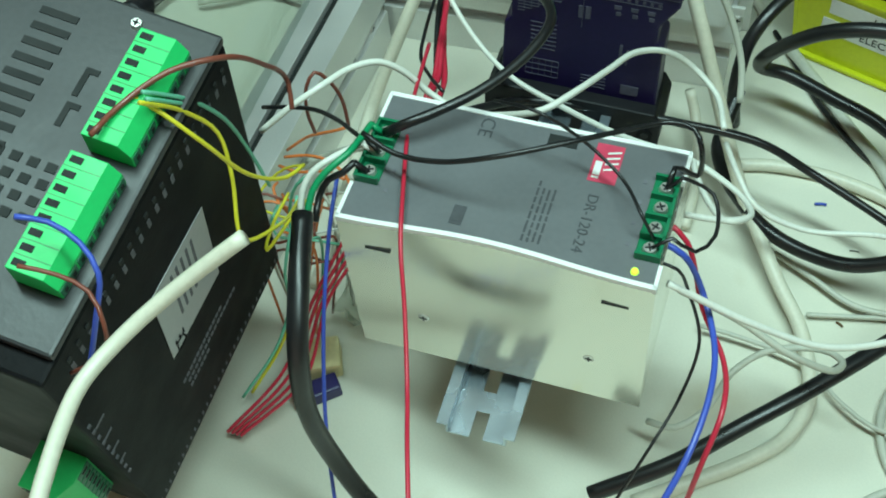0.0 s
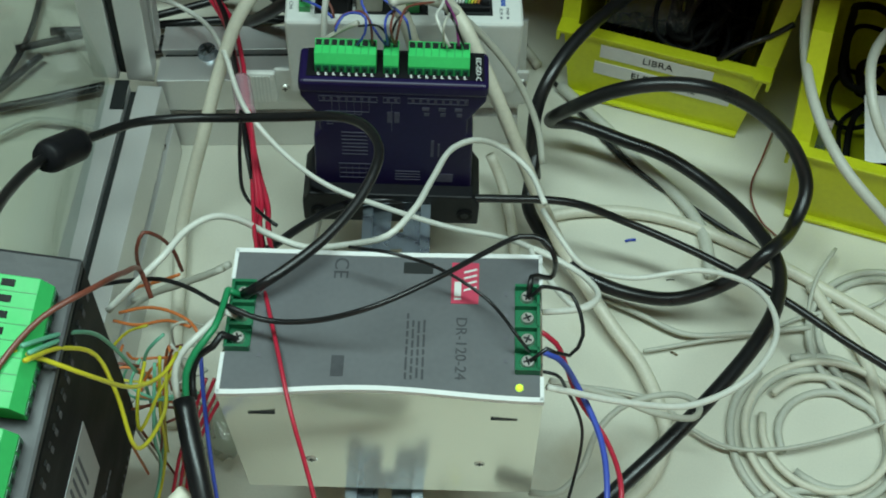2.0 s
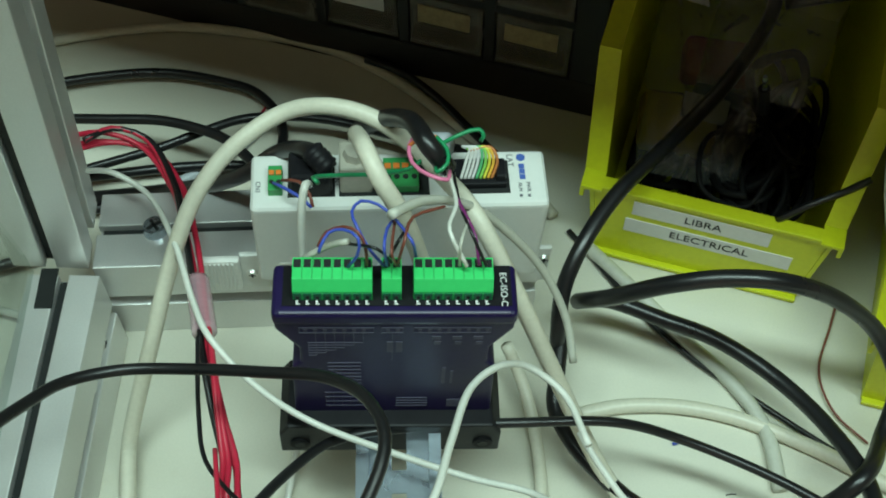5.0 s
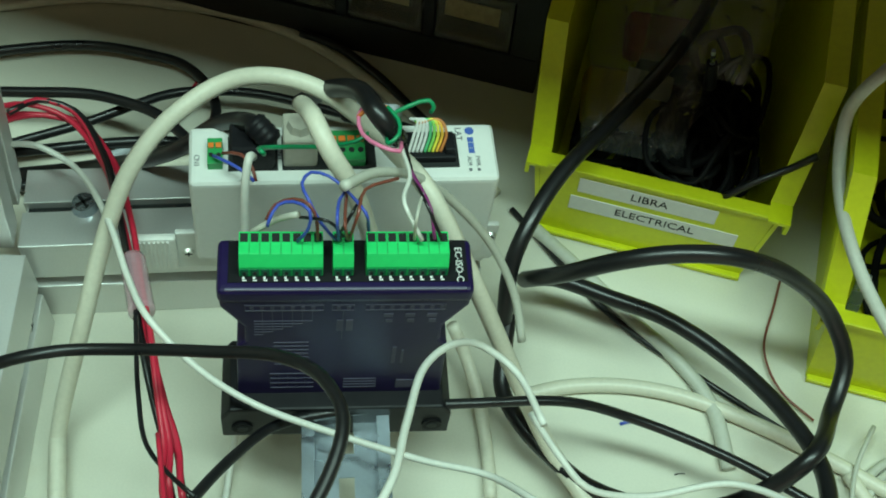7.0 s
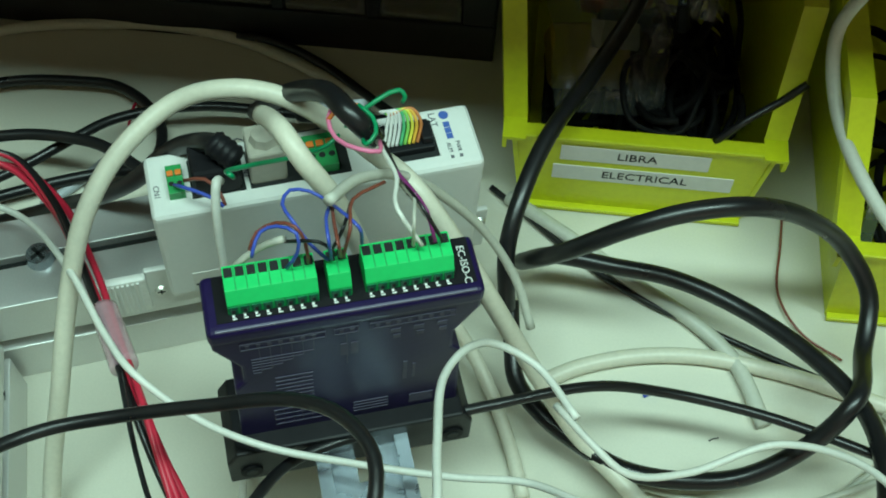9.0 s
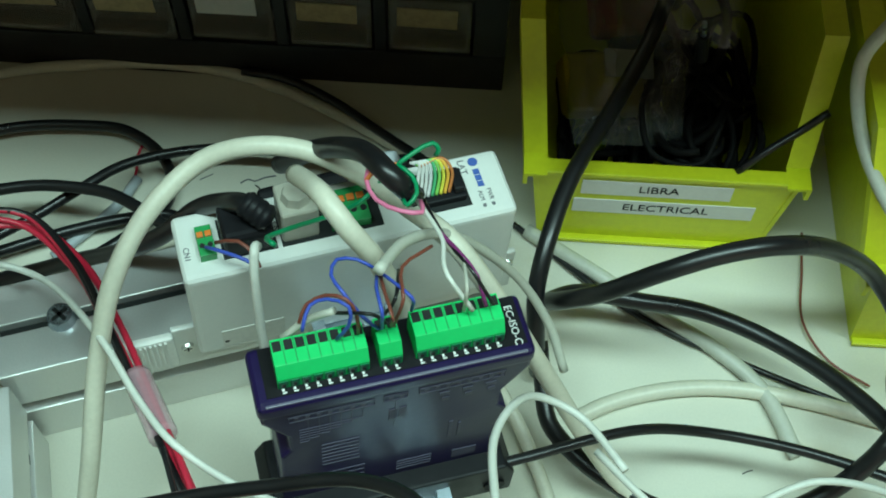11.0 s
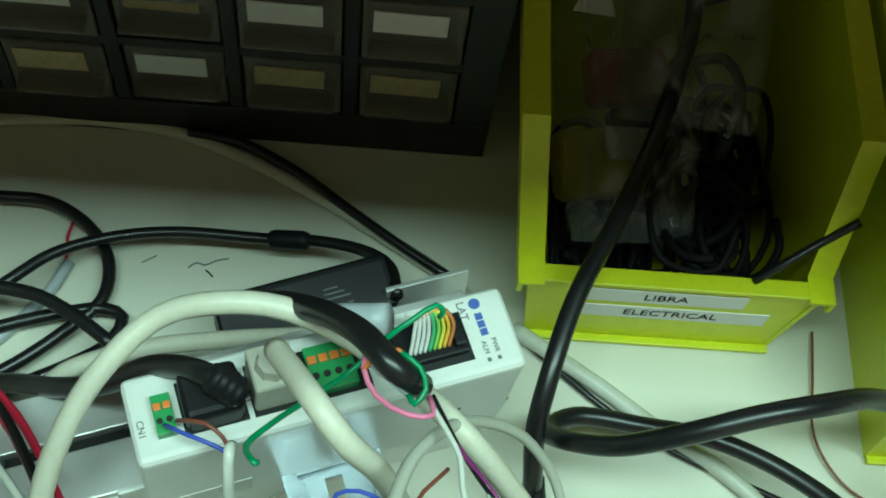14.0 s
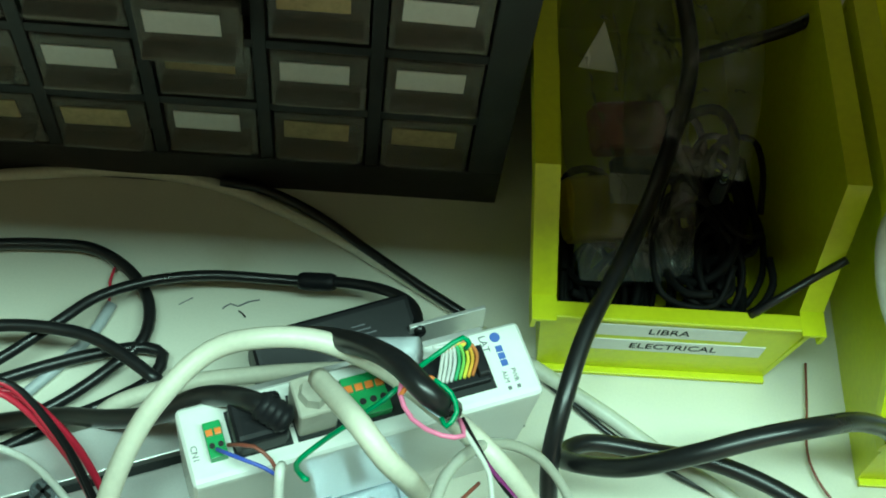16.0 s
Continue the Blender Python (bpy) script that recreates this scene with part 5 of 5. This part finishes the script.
cable("grey_cable", [(0.3382, 0.3189, 0.0600), (0.2685, 0.2602, 0.1000), (0.2505, 0.2438, 0.1100), (0.2384, 0.2217, 0.1100), (0.2393, 0.1955, 0.1000), (0.2547, 0.1787, 0.0800), (0.2904, 0.1748, 0.0400)], 0.0027, C_GREY, "pale grey cable hanging over the second bin", "cable", sides=12)
cable("red_wire", [(0.2160, 0.2619, 0.0040), (0.2077, 0.2424, 0.0038), (0.1976, 0.2175, 0.0035), (0.2011, 0.1963, 0.0032), (0.2141, 0.1800, 0.0030)], 0.0006, C_BROWN, "thin red wire curled on the bench", "wire", sides=8)
cable("black_cable", [(0.2131, 0.2774, 0.0800), (0.2012, 0.2769, 0.0700), (0.1878, 0.2742, 0.0650), (0.1743, 0.2726, 0.0550)], 0.0018, C_BLACK, "thin black cable entering the yellow bin", "cable", sides=8)
cable("black_wire", [(-0.0811, 0.1774, 0.1200), (-0.0771, 0.1440, 0.1225), (-0.0722, 0.1236, 0.1250), (-0.0615, 0.1100, 0.1275), (-0.0543, 0.1029, 0.1300)], 0.0009, C_BLACK, "thin black wire beside the red bundle", "wire", sides=8)
cable("green_wire", [(-0.0318, 0.2145, 0.1690), (-0.0324, 0.2137, 0.1716), (-0.0334, 0.2165, 0.1690), (-0.0336, 0.2213, 0.1636), (-0.0250, 0.2290, 0.1540), (-0.0120, 0.2375, 0.1430), (0.0010, 0.2445, 0.1370), (0.0070, 0.2470, 0.1400), (0.0136, 0.2492, 0.1460), (0.0213, 0.2512, 0.1500), (0.0296, 0.2541, 0.1500), (0.0314, 0.2524, 0.1480), (0.0303, 0.2521, 0.1450)], 0.0009, C_GREEN, "stray green wire hooked over the controller", "wire", sides=8)
cable("pink_wire", [(0.0049, 0.2405, 0.1650), (0.0019, 0.2348, 0.1650), (0.0032, 0.2254, 0.1660), (0.0098, 0.2173, 0.1690), (0.0162, 0.2159, 0.1680), (0.0172, 0.2221, 0.1650)], 0.0008, C_PINK, "stray pink wire curled round the sheath", "wire", sides=8)
cable("orange_wire", [(0.0017, 0.2340, 0.1650), (0.0062, 0.2369, 0.1670), (0.0121, 0.2362, 0.1680), (0.0152, 0.2311, 0.1680)], 0.0008, C_ORANGE, "stray orange wire wrapped round the sheath", "wire", sides=8)
cable("green_wire", [(0.0123, 0.2347, 0.1700), (0.0163, 0.2296, 0.1690), (0.0164, 0.2236, 0.1680), (0.0124, 0.2205, 0.1665), (0.0119, 0.2239, 0.1650)], 0.0008, C_GREEN, "stray green wire curled at the sheath end", "wire", sides=8)
cable("blue_wire", [(0.0045, 0.1823, 0.1680), (0.0034, 0.1778, 0.1850), (-0.0013, 0.1885, 0.1800), (-0.0037, 0.1952, 0.1750)], 0.0006, C_BLUE, "blue core in the green terminal", "wire", sides=8)
cable("blue_wire", [(-0.0197, 0.1782, 0.1680), (-0.0157, 0.1776, 0.1765), (-0.0150, 0.1791, 0.1850), (-0.0204, 0.1844, 0.1825), (-0.0256, 0.1850, 0.1800), (-0.0287, 0.1806, 0.1775), (-0.0294, 0.1798, 0.1750)], 0.0006, C_BLUE, "blue core bent back to its sheath", "wire", sides=8)
cable("brown_wire", [(-0.0130, 0.1786, 0.1680), (-0.0129, 0.1800, 0.1782), (-0.0152, 0.1822, 0.1840), (-0.0206, 0.1866, 0.1810), (-0.0268, 0.1864, 0.1780), (-0.0299, 0.1823, 0.1750)], 0.0006, C_BROWN, "brown core bent back to its sheath", "wire", sides=8)
cable("blue_wire", [(-0.0068, 0.1785, 0.1680), (-0.0115, 0.1798, 0.1765), (-0.0156, 0.1840, 0.1850), (-0.0177, 0.1919, 0.1825), (-0.0148, 0.1983, 0.1800), (-0.0088, 0.1984, 0.1775), (-0.0037, 0.1952, 0.1750)], 0.0006, C_BLUE, "blue core in a wide loop", "wire", sides=8)
cable("blue_wire", [(-0.0058, 0.1785, 0.1680), (-0.0060, 0.1755, 0.1850), (-0.0054, 0.1860, 0.1800), (-0.0036, 0.1931, 0.1750)], 0.0006, C_BLUE, "blue core in the small terminal", "wire", sides=8)
cable("black_wire", [(-0.0043, 0.1799, 0.1680), (-0.0090, 0.1765, 0.1825), (-0.0188, 0.1833, 0.1750)], 0.0006, C_BLACK, "black core in the small terminal", "wire", sides=8)
cable("brown_wire", [(-0.0028, 0.1789, 0.1680), (-0.0034, 0.1730, 0.1850), (-0.0033, 0.1835, 0.1800), (-0.0027, 0.1931, 0.1750)], 0.0006, C_BROWN, "brown core in the small terminal", "wire", sides=8)
cable("brown_wire", [(-0.0022, 0.1785, 0.1680), (0.0010, 0.1778, 0.1850), (0.0037, 0.1910, 0.1800), (0.0150, 0.1989, 0.1750)], 0.0006, C_BROWN, "brown core in the small terminal", "wire", sides=8)
cable("black_wire", [(-0.0047, 0.1824, 0.1680), (-0.0011, 0.1795, 0.1825), (0.0031, 0.1931, 0.1750)], 0.0006, C_BLACK, "black core in the small terminal", "wire", sides=8)
cable("white_wire", [(0.0226, 0.1778, 0.1680), (0.0199, 0.1807, 0.1730), (0.0166, 0.1861, 0.1780), (0.0171, 0.1930, 0.1750), (0.0193, 0.2014, 0.1720), (0.0180, 0.2140, 0.1675), (0.0165, 0.2237, 0.1630)], 0.0008, C_WHITE, "white core in the green terminal", "wire", sides=8)
cable("grey_wire", [(0.0200, 0.1783, 0.1680), (0.0203, 0.1780, 0.1825), (0.0234, 0.1929, 0.1750)], 0.0006, C_GREY, "grey core in the green terminal", "wire", sides=8)
cable("violet_wire", [(0.0269, 0.1782, 0.1680), (0.0257, 0.1852, 0.1755), (0.0228, 0.1943, 0.1750), (0.0200, 0.2057, 0.1697), (0.0191, 0.2201, 0.1630)], 0.0007, C_VIOLET, "violet core in the green terminal", "wire", sides=8)
cable("black_wire", [(0.0293, 0.1782, 0.1680), (0.0241, 0.1860, 0.1780), (0.0209, 0.2002, 0.1720), (0.0187, 0.2229, 0.1630)], 0.0006, C_BLACK, "black core in the green terminal", "wire", sides=8)
cable("black_cable", [(-0.3237, 0.2019, 0.0080), (-0.3048, 0.2427, 0.0080), (-0.2698, 0.2641, 0.0080), (-0.2312, 0.2760, 0.0080), (-0.1963, 0.2874, 0.0080)], 0.0028, C_BLACK, "black cable lying beyond the clear panel", "cable", sides=12)
cable("black_cable", [(-0.3036, 0.2137, 0.0080), (-0.2916, 0.2492, 0.0080), (-0.2664, 0.2773, 0.0080), (-0.2419, 0.3114, 0.0080)], 0.0023, C_BLACK, "black cable lying beyond the clear panel", "cable", sides=8)
cable("black_cable", [(-0.2619, 0.2889, 0.0080), (-0.2536, 0.3247, 0.0080), (-0.2534, 0.3670, 0.0080), (-0.2601, 0.4169, 0.0080)], 0.0021, C_BLACK, "black cable curved on the bench beyond the panel", "cable", sides=8)
cable("grey_cable", [(-0.2718, 0.2385, 0.0080), (-0.2540, 0.2473, 0.0080), (-0.2364, 0.2582, 0.0080), (-0.2123, 0.2570, 0.0080), (-0.1870, 0.2499, 0.0080)], 0.0020, C_GREY, "grey cable curved on the bench beyond the panel", "cable", sides=8)
cable("black_cable", [(0.1941, 0.3946, 0.0750), (0.2167, 0.3939, 0.0800), (0.2379, 0.3936, 0.0850), (0.2614, 0.3979, 0.0900)], 0.0032, C_BLACK, "black cable reaching over the yellow bin", "cable", sides=12)
cable("cream_cable", [(-0.1036, 0.3026, 0.0300), (-0.0926, 0.3070, 0.0360), (-0.0626, 0.3068, 0.0420), (-0.0316, 0.3005, 0.0480), (-0.0080, 0.2934, 0.0540), (0.0151, 0.2856, 0.0600)], 0.0036, C_CREAM, "cream cable lying behind the controller", "cable", sides=12)
cable("grey_wire", [(-0.0357, 0.1839, 0.1650), (-0.0275, 0.1856, 0.1700), (-0.0191, 0.1825, 0.1780)], 0.0012, C_GREY, "cut grey sheath lying on the terminal", "wire", sides=8)

cable("grey_cable", [(-0.088, 0.37, 0.003), (-0.098, 0.358, 0.003), (-0.114, 0.346, 0.003), (-0.132, 0.335, 0.003)], 0.0026, C_SLATE, "flat slate-grey cable end lying on the bench", "cable", sides=8)
cable("red_wire", [(-0.083, 0.389, 0.004), (-0.087, 0.381, 0.004), (-0.088, 0.374, 0.004), (-0.092, 0.364, 0.004)], 0.0007, C_RED, "short red wire bent on the bench", "wire", sides=8)
cable("pen_mark", [(-0.059, 0.364, 0.0), (-0.052, 0.366, 0.0)], 0.0003, GREYINK, "short grey pen stroke on the bench", "mark", sides=6)

# the red bundle: strands that wander about one line
BUNDLE = [(-0.1543, 0.2976, 0.0885), (-0.1422, 0.3071, 0.0826), (-0.1258, 0.3062, 0.0775), (-0.1079, 0.2803, 0.0800), (-0.0957, 0.2428, 0.0890), (-0.0850, 0.2000, 0.1010), (-0.0776, 0.1700, 0.1100), (-0.0729, 0.1500, 0.1070), (-0.0679, 0.1305, 0.1035), (-0.0656, 0.1145, 0.1060), (-0.0616, 0.1025, 0.0600), (-0.0596, 0.0985, 0.0120), (-0.0556, 0.0865, 0.0600), (-0.0536, 0.0825, 0.0120)]
rnd = random.Random(7)
for k, stuff_mat in enumerate((C_RED, C_RED, C_RED, C_RED, C_BLACK, C_BLACK)):
    a, b = rnd.uniform(0, 6.28), rnd.uniform(1.0, 2.5)
    pts = []
    for i, p in enumerate(BUNDLE):
        spread = 0.0018 + 0.0022 * abs(i / 5 - 1)
        pts.append((p[0] + spread * math.cos(a + b * i * 0.4), p[1] + spread * 0.5 * math.sin(a + i), p[2] + spread * math.sin(a + b * i * 0.4)))
    red = stuff_mat is C_RED
    cable("red_wire" if red else "black_wire", pts, 0.0013, stuff_mat, "red wire in the taped bundle" if red else "black wire in the taped bundle", "wire", "wires of the taped bundle", 7)
mid = [Vector(BUNDLE[k]) for k in (4, 5, 6)]
tagged(part("tape_wrap", sweep(glide([mid[0].lerp(mid[1], 0.6), mid[1], mid[1].lerp(mid[2], 0.4)], 0.002), 0.0052, 14), TAPE, smooth=True), "clear tape wrapped round the red wires", "tape")
for k in range(4):
    o = 0.004 * k
    cable("red_wire", [(-0.0883 + o * 1.0, 0.0500, 0.0800), (-0.1022 + o * 0.6, 0.0280, 0.0500), (-0.1133 + o * 1.0, -0.0018, 0.0200), (-0.1317 + o * 0.6, -0.0342, 0.0080)], 0.0009, C_RED, "red wire running down beside the drive", "wire", "red wires beside the drive", 7)


# ---- fittings on the cables ----
def sleeve(name, line, i, length, r, parent, label, bevel=True, material=BLACKP, ribs=0):
    """A moulded sleeve round a cable at its i-th point."""
    p, q = Vector(line[i]), Vector(line[i + 1])
    d = (q - p).normalized()
    n = 14
    bm = sweep([p + d * length * k / n for k in range(n + 1)], r, 18, taper=lambda s: (0.80 + 0.20 * min(1, s * 8, (1 - s) * 8)) * (1 + (0.06 * math.sin(s * 60) if ribs else 0)))
    return part(name, bm, material, parent, label, smooth=True)


sleeve("ferrite_core", line_cordA_usb, 3, 0.025, 0.0072, cordA_usb_ob, "black moulded ferrite core")
sleeve("ferrite_bead", line_bk_b, 8, 0.017, 0.0042, bk_b_ob, "black ferrite bead")
tagged(sleeve("strain_relief", line_plugcable, 0, 0.012, 0.0050, None, "", ribs=1), "ribbed black strain relief of the moulded plug", "strain relief")
sleeve("moulded_plug", line_cordA_usb, 0, 0.014, 0.0048, cordA_usb_ob, "black moulded plug")

# ribbon cores fanning into the black connector
fan = thing("ribbon_cores", ctl.matrix_basis.copy(), "fan of thin coloured ribbon cores entering the black connector", "ribbon cable")
for k, c in enumerate(((0.75, 0.75, 0.72), (0.75, 0.75, 0.72), (0.72, 0.72, 0.70), (0.70, 0.70, 0.70), (0.10, 0.45, 0.20), (0.25, 0.60, 0.12), (0.75, 0.70, 0.08), (0.80, 0.45, 0.06), (0.55, 0.20, 0.06))):
    x = 0.0250 + 0.0016 * k
    pts = [(0.0255 + 0.0004 * k, 0.0075 - 0.0003 * k, TOP + 0.0120), (0.0285 + 0.0011 * k, 0.0062, TOP + 0.0128), (x + 0.0022, 0.0020, TOP + 0.0095), (x, -0.0030, TOP + 0.0034)]
    part("core", sweep(glide(pts, 0.001), 0.00065, 7), cable_mat("core_colour", c), fan, smooth=True)

# coil of grey cable
rnd = random.Random(3)
for k, r in enumerate((0.049, 0.044, 0.039, 0.033, 0.028)):
    cx, cy, ph = 0.2205 + rnd.uniform(-0.003, 0.003), 0.060 + rnd.uniform(-0.003, 0.003), rnd.uniform(0, 6)
    ring = [(cx + r * math.cos(ph + a * 0.42), cy + r * 0.98 * math.sin(ph + a * 0.42), 0.0026 + 0.0022 * (k % 2) + 0.0010 * math.sin(a)) for a in range(15)]
    cable("coiled_cable", ring, 0.0021, C_CREAM if k % 2 else C_GREY, "turn of pale grey cable coiled on the bench", "cable", "turns of the cable coil", 10)
for k, (r, cx, cy) in enumerate(((0.052, 0.205, -0.020), (0.046, 0.207, -0.022), (0.038, 0.262, 0.120), (0.044, 0.262, 0.118))):
    ring = [(cx + r * math.cos(0.9 + a * 0.40), cy + r * math.sin(0.9 + a * 0.40), 0.0024 + 0.001 * (k % 2)) for a in range(13)]
    cable("coiled_cable", ring, 0.0021, C_GREY, "turn of pale grey cable coiled on the bench", "cable", "turns of the cable coil", 10)

# black adapter behind the controller
ad = thing("power_adapter", pose(0.002, 0.322, 0.0, 0, 0, 3) @ pose(0, 0, 0, 14, 0, 0), "slim black adapter with a small yellow mark, leaning behind the controller", "power adapter")
part("case", box(-0.036, 0.034, -0.012, 0.010, 0.0025, 0.050, 0.003, 3), BLACKP, ad)
part("yellow_mark", box(0.0015, 0.0045, -0.0045, -0.0025, 0.0499, 0.0503), YELLOW, ad, "small yellow mark")
for k in range(3):
    part("small_print", box(0.006 + 0.004 * k, 0.0085 + 0.004 * k, -0.006, -0.0055, 0.0499, 0.0502), GREYINK, ad)
    part("small_print", box(0.006, 0.016 - 0.002 * k, -0.003 + 0.002 * k, -0.0025 + 0.002 * k, 0.0499, 0.0502), GREYINK, ad)
tagged(part("grey_plate", box(-0.018, 0.016, -0.001, 0.001, 0, 0.051, 0.0005), ALU, m=pose(0.050, 0.302, 0.0005, -4, 0, 2)), "plain grey metal plate standing behind the controller", "metal plate")

# crumbs and offcuts on the bench
for x, y, turn, ln, w, m, lab in ((0.1254, 0.1824, 10, 0.0062, 0.0016, C_BLUE, "short blue offcut of wire on the bench"), (0.1465, 0.1565, 5, 0.0048, 0.0005, INK, "short black offcut of wire on the bench"), (0.1449, 0.1095, -30, 0.0040, 0.0012, STUFF1, "brown crumb lying on the bench"),
                                  (0.2387, 0.0833, 20, 0.0042, 0.0020, STUFF1, "dark crumb lying on the bench"), (-0.0320, 0.3520, -60, 0.0045, 0.0007, INK, "short black offcut of wire on the bench"), (-0.004, -0.040, 70, 0.0080, 0.0007, INK, "short black offcut of wire on the bench"),
                                  (0.020, -0.034, 60, 0.0070, 0.0007, INK, "short black offcut of wire on the bench"), (0.026, -0.038, 55, 0.0080, 0.0008, C_YELLOW, "short yellow offcut of wire on the bench")):
    tagged(part("offcut", sweep([(-ln / 2, 0, 0), (0, 0.0003, 0.0001), (ln / 2, 0, 0)], w / 2, 7), m, m=pose(x, y, w / 2 + 0.0003, 0, 0, turn), smooth=True), lab, "offcut")
bm = bmesh.new()
sweep(glide([(-0.040, 0.357, 0.0004), (-0.036, 0.3585, 0.0004), (-0.033, 0.3565, 0.0004), (-0.028, 0.3575, 0.0004), (-0.0225, 0.3572, 0.0004)], 0.002), 0.00035, 6, bm=bm)
tagged(part("pen_mark", bm, GREYINK), "wavy grey scribble on the bench", "mark")
tagged(part("foam_block", box(-0.010, 0.010, -0.009, 0.009, 0, 0.012, 0.0015), FOAM, m=pose(-0.102, 0.018, 0.0005, 0, 0, 25)), "small cream foam block on the bench", "foam")
tagged(part("wire_plug", box(-0.012, 0.012, -0.005, 0.005, 0, 0.009, 0.0012), mat("dark_blue_plug", (0.02, 0.015, 0.10), 0.4), m=pose(-0.098, 0.0, 0.0005, 0, 0, 40)), "dark blue plug on the red wires", "plug")
tagged(part("clear_bag", crumple(0.012, 0.016, 0.010, 44, 0.4), BAG, m=pose(-0.092, 0.055, 0.012), smooth=True), "crumpled clear plastic scrap behind the wires", "plastic bag")

# tangle of fine stripped wires behind the power supply
rnd = random.Random(21)
for k, m in enumerate((C_ORANGE, C_BROWN, C_ORANGE, C_WHITE, C_LGREEN, C_ORANGE, C_BROWN, C_GREY, C_YELLOW, C_LGREEN, C_ORANGE, C_WHITE, C_GREY, C_BROWN)):
    cx, cy, cz = -0.108 + rnd.uniform(-0.012, 0.014), 0.052 + rnd.uniform(-0.016, 0.016), 0.085 + rnd.uniform(-0.020, 0.025)
    a0, r1, r2 = rnd.uniform(0, 6.28), rnd.uniform(0.008, 0.018), rnd.uniform(0.006, 0.012)
    pts = [(cx + r1 * math.cos(a0 + a * 0.55), cy + r2 * math.sin(a0 + a * 0.55), cz + 0.006 * math.sin(a + k) - 0.002 * a) for a in range(8)]
    pts.append((cx - 0.01 + 0.002 * (k % 5), cy - 0.006, 0.004))
    cable("fine_wire", pts, 0.0007, m, "fine stripped wire in a loose tangle", "wire", "tangle of fine wires", 6)
cable("blue_wire", [(-0.0755, 0.030, 0.150), (-0.0735, 0.012, 0.140), (-0.0690, -0.020, 0.110), (-0.0610, -0.055, 0.060), (-0.045, -0.085, 0.020), (-0.010, -0.110, 0.004)], 0.0009, C_BLUE, "blue wire running beside the mains cord", "wire")


def printed_marks(line, owner, r, first, last, n, material, seed):
    """Small unreadable print, as short bars, along the upper side of a cable."""
    rnd = random.Random(seed)
    path = glide(line, 0.002)
    for k in range(n):
        i = int(len(path) * (first + (last - first) * k / n))
        p, q = Vector(path[i]), Vector(path[i + 1])
        d = (q - p).normalized()
        up = Vector((0.05, -0.35, 0.9))
        up = (up - d * up.dot(d)).normalized()
        side = d.cross(up)
        m = Matrix((d, side, up)).transposed().to_4x4()
        m.translation = p + up * r
        part("printed_mark", box(-rnd.uniform(0.0003, 0.0008), rnd.uniform(0.0003, 0.0008), -0.0006, 0.0006, -0.0003, 0.0001), material, owner, m=m)


printed_marks(line_cream_E, cream_E_ob, 0.0029, 0.06, 0.20, 16, GREYINK, 1)
printed_marks(line_power_loop, power_loop_ob, 0.0031, 0.52, 0.58, 14, GREYLAB, 2)
